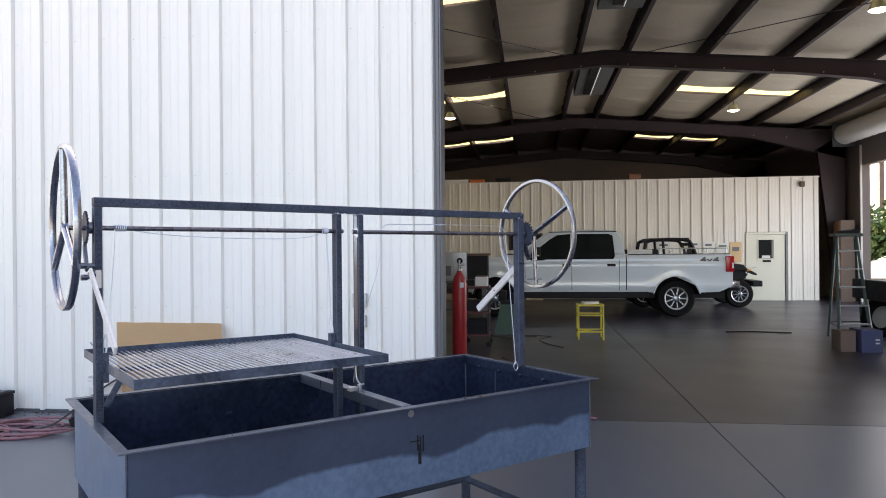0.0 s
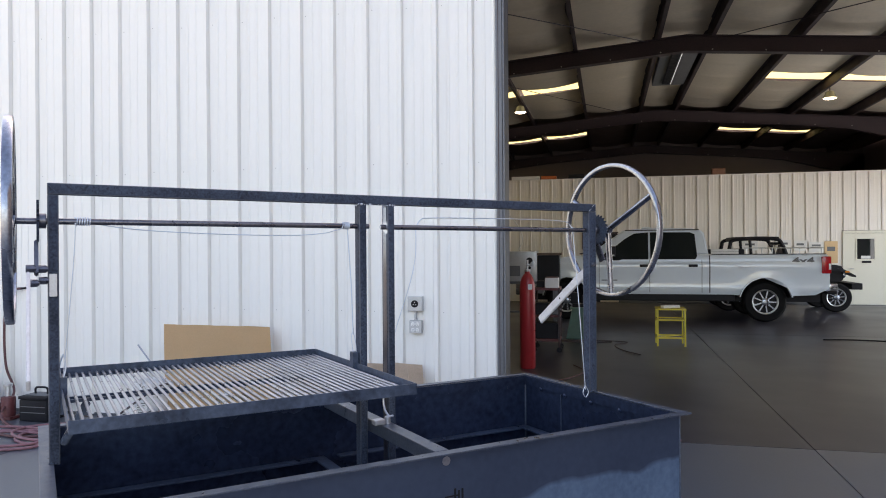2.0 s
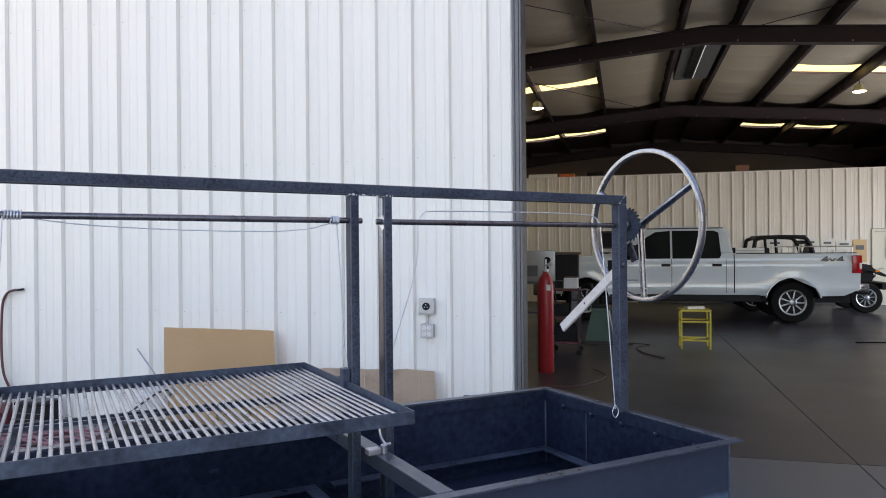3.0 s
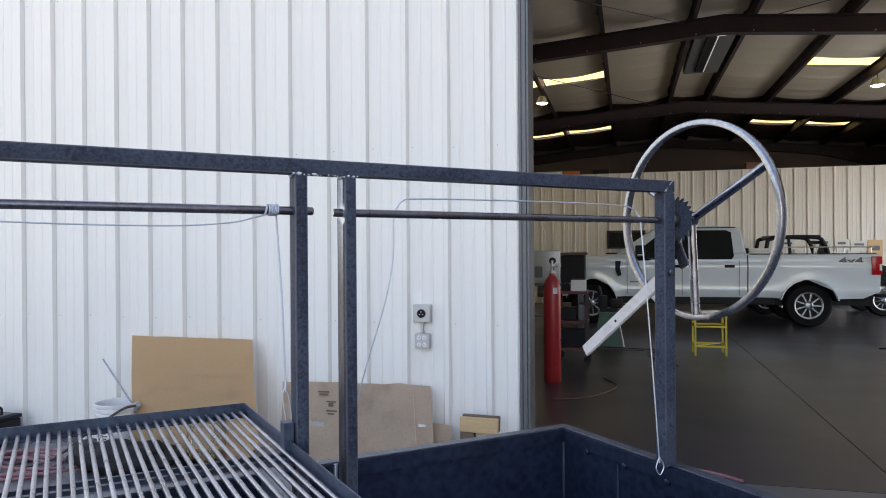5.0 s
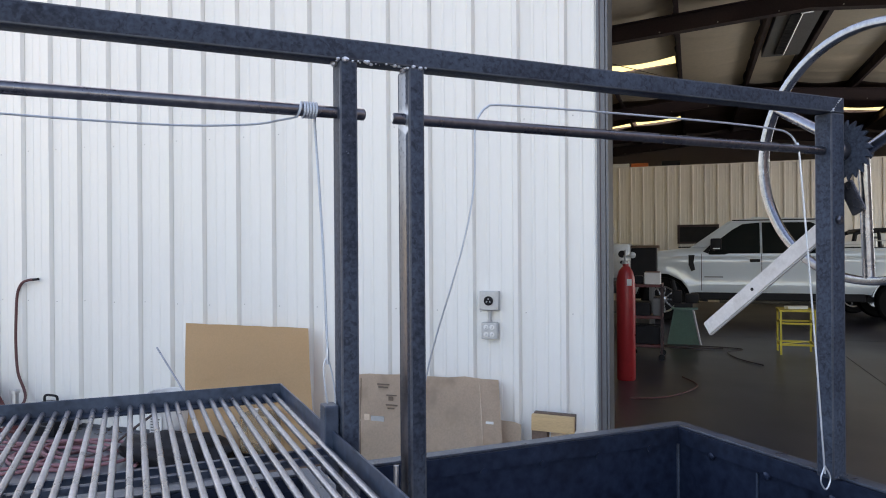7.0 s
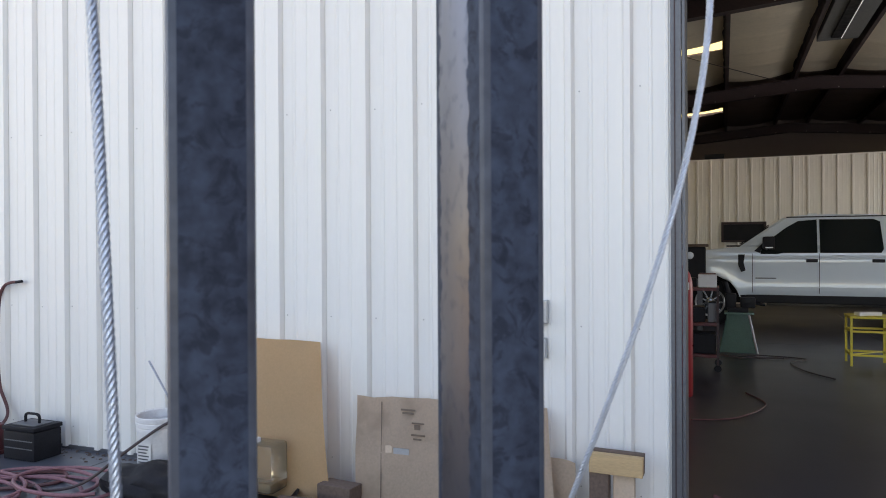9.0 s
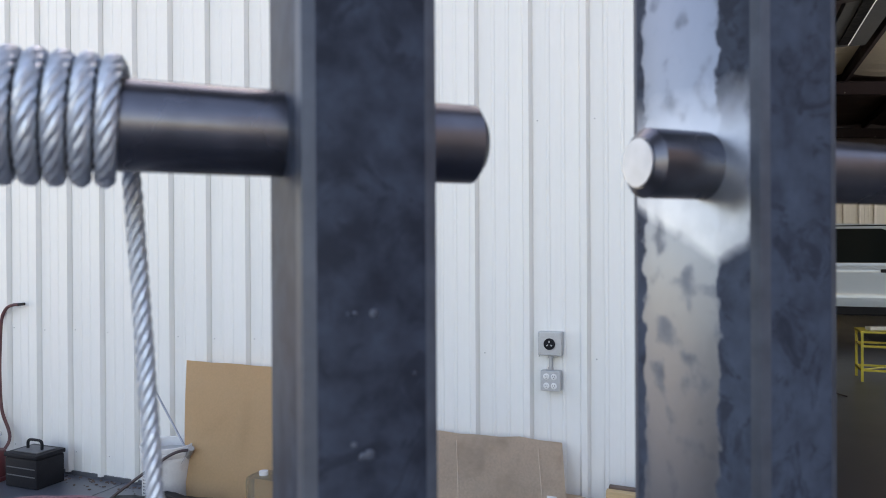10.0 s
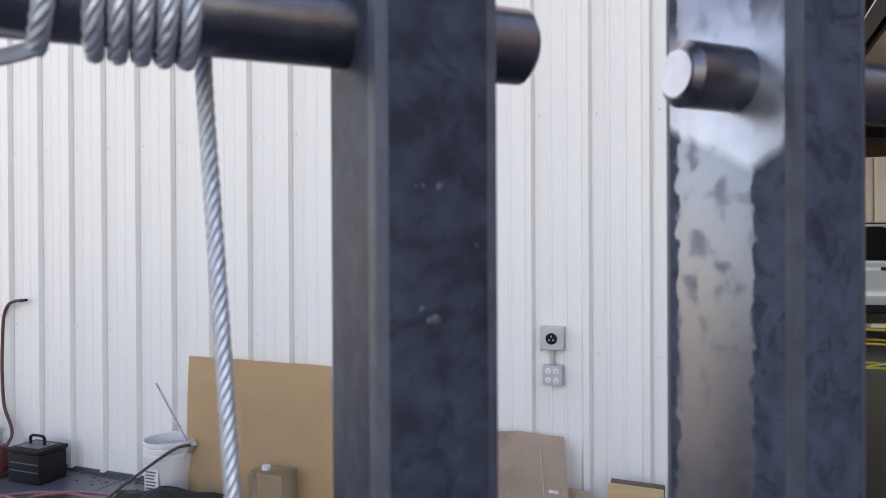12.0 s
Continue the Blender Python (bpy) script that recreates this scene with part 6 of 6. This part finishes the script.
# green pedestal with a vice
t = thing("tool_pedestal", (1.18, 6.68, 0), "green steel pedestal carrying a dark bench vice", "pedestal")
for s in (-1, 1):
    bm = bmesh.new()
    v = [bm.verts.new(p) for p in ((-0.23, s * 0.20, 0.0), (0.23, s * 0.20, 0.0), (0.13, s * 0.11, 0.50), (-0.13, s * 0.11, 0.50))]
    bm.faces.new(v)
    bmesh.ops.solidify(bm, geom=bm.faces[:], thickness=0.012)
    part("side_plate", bm, GREEN, t)
bm = bmesh.new()
v = [bm.verts.new(p) for p in ((-0.235, 0.205, 0.0), (-0.235, -0.205, 0.0), (-0.135, -0.11, 0.50), (-0.135, 0.11, 0.50))]
bm.faces.new(v)
bmesh.ops.solidify(bm, geom=bm.faces[:], thickness=0.012)
part("side_plate", bm, GREEN, t)
part("top_plate", boxed(-0.17, 0.20, -0.14, 0.14, 0.505, 0.53, 0.004), GREEN, t)
part("rib", rod(bmesh.new(), (0.235, -0.2, 0.0), (0.135, -0.11, 0.5), 0.015, 8), BOX_GREY, t)
t = thing("bench_vice", (1.18, 6.68, 0.5305), "dark greasy bench vice on the green pedestal", "vice")
part("base", boxed(-0.13, 0.13, -0.10, 0.10, 0.0, 0.06, 0.01), BLACK, t)
part("jaw", boxed(-0.16, -0.02, -0.09, 0.09, 0.061, 0.25, 0.02), BLACK, t, smooth=True)
part("jaw", boxed(0.03, 0.22, -0.08, 0.08, 0.061, 0.20, 0.02), BLACK, t, smooth=True)
part("screw", rod(bmesh.new(), (0.20, 0, 0.12), (0.34, 0, 0.10), 0.018, 10), BLACK, t)
part("arm", rod(bmesh.new(), (-0.12, 0, 0.25), (-0.16, 0.02, 0.40), 0.035, 10), BLACK, t, smooth=True)

# yellow stand
t = thing("yellow_stand", (2.62, 6.0, 0), "small yellow welded steel stand with two shelves", "stand")
for x in (-0.215, 0.195):
    for y in (-0.2, 0.2):
        part("leg", boxed(x - 0.013, x + 0.013, y - 0.013, y + 0.013, 0, 0.565), YELLOW, t)
part("top", boxed(-0.235, 0.215, -0.22, 0.22, 0.5655, 0.59, 0.003), YELLOW, t)
for z in (0.12, 0.40):
    for y in (-0.2, 0.2):
        part("rail", boxed(-0.20, 0.18, y - 0.010, y + 0.010, z, z + 0.025), YELLOW, t)
    for x in (-0.215, 0.195):
        part("rail", boxed(x - 0.010, x + 0.010, -0.185, 0.185, z, z + 0.025), YELLOW, t)
part("tray", rod(bmesh.new(), (-0.19, -0.18, 0.14), (0.17, 0.18, 0.14), 0.010, 8), YELLOW, t)
t = thing("wood_piece", (2.60, 5.98, 0.5905), "pale wooden batten lying on the yellow stand", "wood")
part("batten", boxed(-0.13, 0.15, -0.05, 0.05, 0.0, 0.04, 0.004, pose(0, 0, 0, 0, 0, 25)), PAPER, t)

# floor leads
hose("power_lead", [(0.75, 6.3, 0.012), (1.05, 6.15, 0.012), (1.5, 6.25, 0.012), (1.95, 6.1, 0.012), (1.75, 5.75, 0.012), (1.85, 5.2, 0.012), (2.1, 4.75, 0.012)], 0.008, BROWN_CABLE, "black power lead trailing on the floor", "cable")
hose("power_lead", [(0.9, 6.05, 0.018), (1.2, 5.95, 0.018), (1.7, 6.05, 0.018)], 0.010, BROWN_CABLE, "short black cable on the floor", "cable")
hose("floor_lead", [(0.75, 2.4, 0.008), (1.1, 2.6, 0.008), (1.35, 3.2, 0.008), (1.2, 3.7, 0.008)], 0.007, DARK_HOSE, "thin brown lead on the floor", "cable")
hose("power_lead", [(5.1, 7.0, 0.008), (5.6, 7.05, 0.008), (6.2, 6.9, 0.008)], 0.010, RUBBER, "black lead on the concrete", "cable")

# step ladder
def ladder():
    t = thing("step_ladder", (0, 0, 0), "weathered green step ladder standing open", "ladder")
    A, B = Vector((6.46, 5.55, 0)), Vector((6.98, 5.62, 0))
    At, Bt = Vector((6.60, 5.98, 1.70)), Vector((6.92, 6.02, 1.70))
    C, D = Vector((6.66, 6.50, 0)), Vector((7.24, 6.56, 0))
    for p, q in ((A, At), (B, Bt)):
        part("rail", rod(bmesh.new(), p, q, 0.032, 4), LADDER_PAINT, t)
    for p, q in ((C, At), (D, Bt)):
        part("back_leg", rod(bmesh.new(), p, q + Vector((0, 0.05, -0.03)), 0.024, 4), LADDER_PAINT, t)
    for k in range(1, 6):
        f = k / 5.8
        p, q = A.lerp(At, f), B.lerp(Bt, f)
        bm = bmesh.new()
        d = (q - p)
        v = [bm.verts.new(c + Vector((0, o, h))) for c in (p, q) for o in (-0.04, 0.06) for h in (-0.012, 0.012)]
        for g in ((0, 1, 3, 2), (4, 6, 7, 5), (0, 4, 5, 1), (2, 3, 7, 6), (0, 2, 6, 4), (1, 5, 7, 3)):
            bm.faces.new([v[i] for i in g])
        part("step", bm, BOX_GREY, t)
    for f in (0.15, 0.5):
        part("brace", rod(bmesh.new(), C.lerp(At, f), D.lerp(Bt, f), 0.012, 6), LADDER_PAINT, t)
        part("spreader", rod(bmesh.new(), A.lerp(At, f), C.lerp(At, f), 0.010, 6), LADDER_PAINT, t)
    part("top_cap", boxed(6.54, 6.98, 5.90, 6.14, 1.70, 1.75, 0.008), LADDER_PAINT, t)


ladder()
t = thing("clamp_tool", (6.78, 6.0, 1.7505), "black hand tools lying on the ladder top", "tools")
part("body", boxed(-0.16, 0.14, -0.05, 0.05, 0, 0.05, 0.01), BLACK, t)
part("handle", rod(bmesh.new(), (-0.15, 0, 0.03), (0.2, 0.02, 0.07), 0.012, 8), BLACK, t)
t = thing("carton", (6.20, 4.75, 0), "plain brown carton under the ladder", "carton")
part("body", boxed(-0.10, 0.11, -0.12, 0.2, 0, 0.30, 0.004), DARK_WOOD, t)
part("flap", boxed(-0.10, 0.11, -0.12, 0.05, 0.3005, 0.306, 0), DARK_WOOD, t)
t = thing("blue_carton", (6.44, 4.70, 0), "dark blue printed carton on the floor", "carton")
part("body", boxed(-0.11, 0.18, -0.2, 0.2, 0, 0.33, 0.004), BLUE_BOX, t)
for z in (0.18, 0.13):
    part("print", boxed(0.08, 0.14, -0.2025, -0.2005, z, z + 0.022), BOX_GREY, t)


def trailer():
    t = thing("utility_trailer", (0.34, 0, 0), "dark utility trailer with a round mudguard", "trailer")
    part("tub", boxed(6.62, 8.6, 4.9, 6.3, 0.68, 1.0, 0.02), BLACK, t)
    part("frame", boxed(6.55, 8.6, 4.85, 4.92, 0.60, 0.68), BOX_GREY, t)
    part("post", boxed(6.58, 6.64, 4.86, 4.92, 0.40, 0.60), BOX_GREY, t)
    part("plate", boxed(6.62, 6.86, 4.84, 4.855, 0.28, 0.45), PAPER, t)
    a, b = arch(7.16, 0.34, 0.37, 0, 180), arch(7.16, 0.34, 0.42, 0, 180)
    part("mudguard", extrude_profile(bmesh.new(), a + b[::-1], 4.60, 4.86), RUBBER, t, smooth=True)
    wheel_parts(t, 7.16, 4.72, 0.335, 0.335, 0.2, BUCKET_WHITE, 0)
    wheel_parts(t, 7.16, 6.45, 0.335, 0.335, 0.2, BUCKET_WHITE, 0, True)
    part("rail", rod(bmesh.new(), (6.65, 4.93, 1.02), (8.5, 4.93, 1.02), 0.02, 8), TRIM_GREY, t)
    part("hitch", rod(bmesh.new(), (6.95, 4.95, 1.03), (6.90, 4.95, 1.14), 0.02, 8), BLACK, t)


trailer()
# roll-up door drum over the side opening
t = tagged(new("door_2"), "rolled-up ribbed steel door over the open side doorway", "roll-up door", kind="structure")
prof = []
for k in range(24):
    prof += [(0.27, 5.2 + k * 0.39), (0.285, 5.2 + k * 0.39 + 0.195)]
part("drum", lathe(bmesh.new(), prof, 24, (10.2, 0, 4.62), 'y'), CREAM_WALL, t, smooth=True)
for y in (DOOR_Y0 - 0.06, DOOR_Y1 + 0.0):
    part("track", boxed(SIDE_X - 0.05, SIDE_X - 0.002, y, y + 0.05, 0, 4.3), CREAM_WALL, t)
part("bracket", boxed(9.95, 10.55, 14.55, 14.57, 4.3, 4.95), TRIM_GREY, t)
t = thing("wall_cabinet", (10.28, 14.62, 0), "brown metal cabinet by the side doorway", "cabinet")
part("body", boxed(-0.2, 0.17, -0.22, 0.25, 0, 2.25, 0.01), DARK_WOOD, t)
part("door", boxed(-0.215, -0.2015, -0.20, 0.23, 0.05, 2.2, 0.004), material("worn_brown_paint", (0.22, 0.10, 0.05), 0.6, 0, 0.3, 5, 60, 0.02), t)

# high-bay lamps
def lamp(x, y, z):
    t = thing("pendant_lamp", (x, y, z), "round lit pendant lamp hung from a purlin", "lamp", "high bay lamps")
    part("shade", lathe(bmesh.new(), [(0.05, 0.16), (0.09, 0.14), (0.115, 0.07), (0.145, 0.01), (0.15, 0.0)], 24), TRIM_GREY, t, smooth=True)
    part("lens", lathe(bmesh.new(), [(0.0, -0.030), (0.08, -0.024), (0.135, -0.002), (0.135, 0.004)], 24), LAMP_GLOW, t, "glowing round lens", True)
    part("stem", rod(bmesh.new(), (0, 0, 0.16), (0, 0, roof_z(x) - z - 0.006), 0.012, 8), DARK_FRAME, t)


for x, y in ((6.58, 11.85), (-0.42, 11.7), (6.56, 4.40)):
    lamp(x, y, 4.90)


def roof_vent(y0, y1):
    t = thing("ridge_vent", (3.07, (y0 + y1) / 2, 5.43), "grey ridge ventilator with a bright daylight slit", "vent", "ridge vents")
    h = (y1 - y0) / 2
    part("throat", boxed(-0.36, 0.36, -h, h, -0.02, 0.12, 0.01), VENT_GREY, t)
    part("slit", boxed(0.05, 0.062, -h + 0.25, h - 0.1, -0.0235, -0.0205), SLIT, t, "daylight gap")
    part("damper", boxed(-0.15, 0.02, -h + 0.15, h - 0.3, -0.06, -0.0215, 0.01), BLACK, t)
    part("arm", rod(bmesh.new(), (0.0, -h + 0.1, -0.07), (0.2, -h + 0.2, -0.03), 0.012, 6), BOX_GREY, t)


roof_vent(8.75, 11.9)
roof_vent(3.9, 5.35)
for p, q in (((2.42, 7.82, 5.33), (-0.9, 3.6, 5.02)), ((3.75, 7.82, 5.33), (8.0, 3.2, 5.0)), ((2.42, 15.1, 5.3), (-1.2, 8.0, 5.0))):
    t = thing("brace_rod", p, "thin steel bracing rod under the roof", "brace", "roof bracing")
    part("rod", rod(bmesh.new(), (0, 0, 0), Vector(q) - Vector(p), 0.008, 6), DARK_FRAME, t)

# ---- outside the side doorway ----
def bush(x, y, r, h, seed):
    rnd = random.Random(seed)
    t = thing("bush", (x, y, -0.035), "leafy green bush outside the side doorway", "bush", "bushes outside")
    part("stem", rod(bmesh.new(), (0, 0, 0), (0, 0, h * 0.5), 0.05, 6, 0.02), DARK_WOOD, t)
    bm = bmesh.new()
    for k in range(2400):
        a, e, q = rnd.uniform(0, 6.28), rnd.uniform(-1, 1), rnd.random() ** 0.4
        c = Vector((r * q * math.cos(a) * math.sqrt(1 - e * e), r * q * math.sin(a) * math.sqrt(1 - e * e), h * 0.55 + h * 0.45 * q * e))
        c *= 1 + 0.25 * noise.noise(c * 1.3)
        u = Vector((rnd.uniform(-1, 1), rnd.uniform(-1, 1), rnd.uniform(-1, 1))).normalized() * 0.15
        w = u.cross(Vector((rnd.uniform(-1, 1), rnd.uniform(-1, 1), rnd.uniform(-1, 1)))).normalized() * 0.075
        bm.faces.new([bm.verts.new(c + d) for d in (-u, w, u, -w)])
    part("leaves", bm, LEAF, t)


LEAF = material("green_leaves", (0.07, 0.13, 0.03), 0.55, 0, 0.4, 3, 20, 0)
for i, (x, y) in enumerate(((15.4, 23.2), (16.4, 25.0), (17.6, 23.4), (19.0, 22.0), (14.9, 26.0))):
    bush(x, y, 1.5, 3.0 + 0.3 * (i % 3), i)
t = thing("parked_van", (15.7, 19.2, -0.035), "white parked van outside the side doorway", "van")
bm = extrude_profile(bmesh.new(), [(-2.4, 0.4), (-2.45, 1.0), (-1.7, 1.2), (-1.0, 1.95), (2.4, 1.95), (2.5, 0.4)], -0.9, 0.9)
bmesh.ops.bevel(bm, geom=list(bm.edges), offset=0.06, segments=2, affect='EDGES')
part("body", bm, TRUCK_WHITE, t, smooth=True)
for x in (-1.5, 1.6):
    wheel_parts(t, x, -0.8, 0.36, 0.36, 0.22, ALUMINIUM, 0)
    wheel_parts(t, x, 0.8, 0.36, 0.36, 0.22, ALUMINIUM, 0, True)
part("window", boxed(-0.9, 0.3, -0.915, -0.905, 1.25, 1.75), DARK_GLASS, t)
t = thing("utility_pole", (19.2, 32.0, -0.035), "wooden utility pole with a cross arm", "pole")
part("pole", rod(bmesh.new(), (0, 0, 0), (0, 0, 9), 0.14, 10, 0.1), DARK_WOOD, t)
part("cross_arm", rod(bmesh.new(), (-0.8, 0.8, 6.2), (0.8, -0.8, 6.2), 0.06, 6), DARK_WOOD, t)
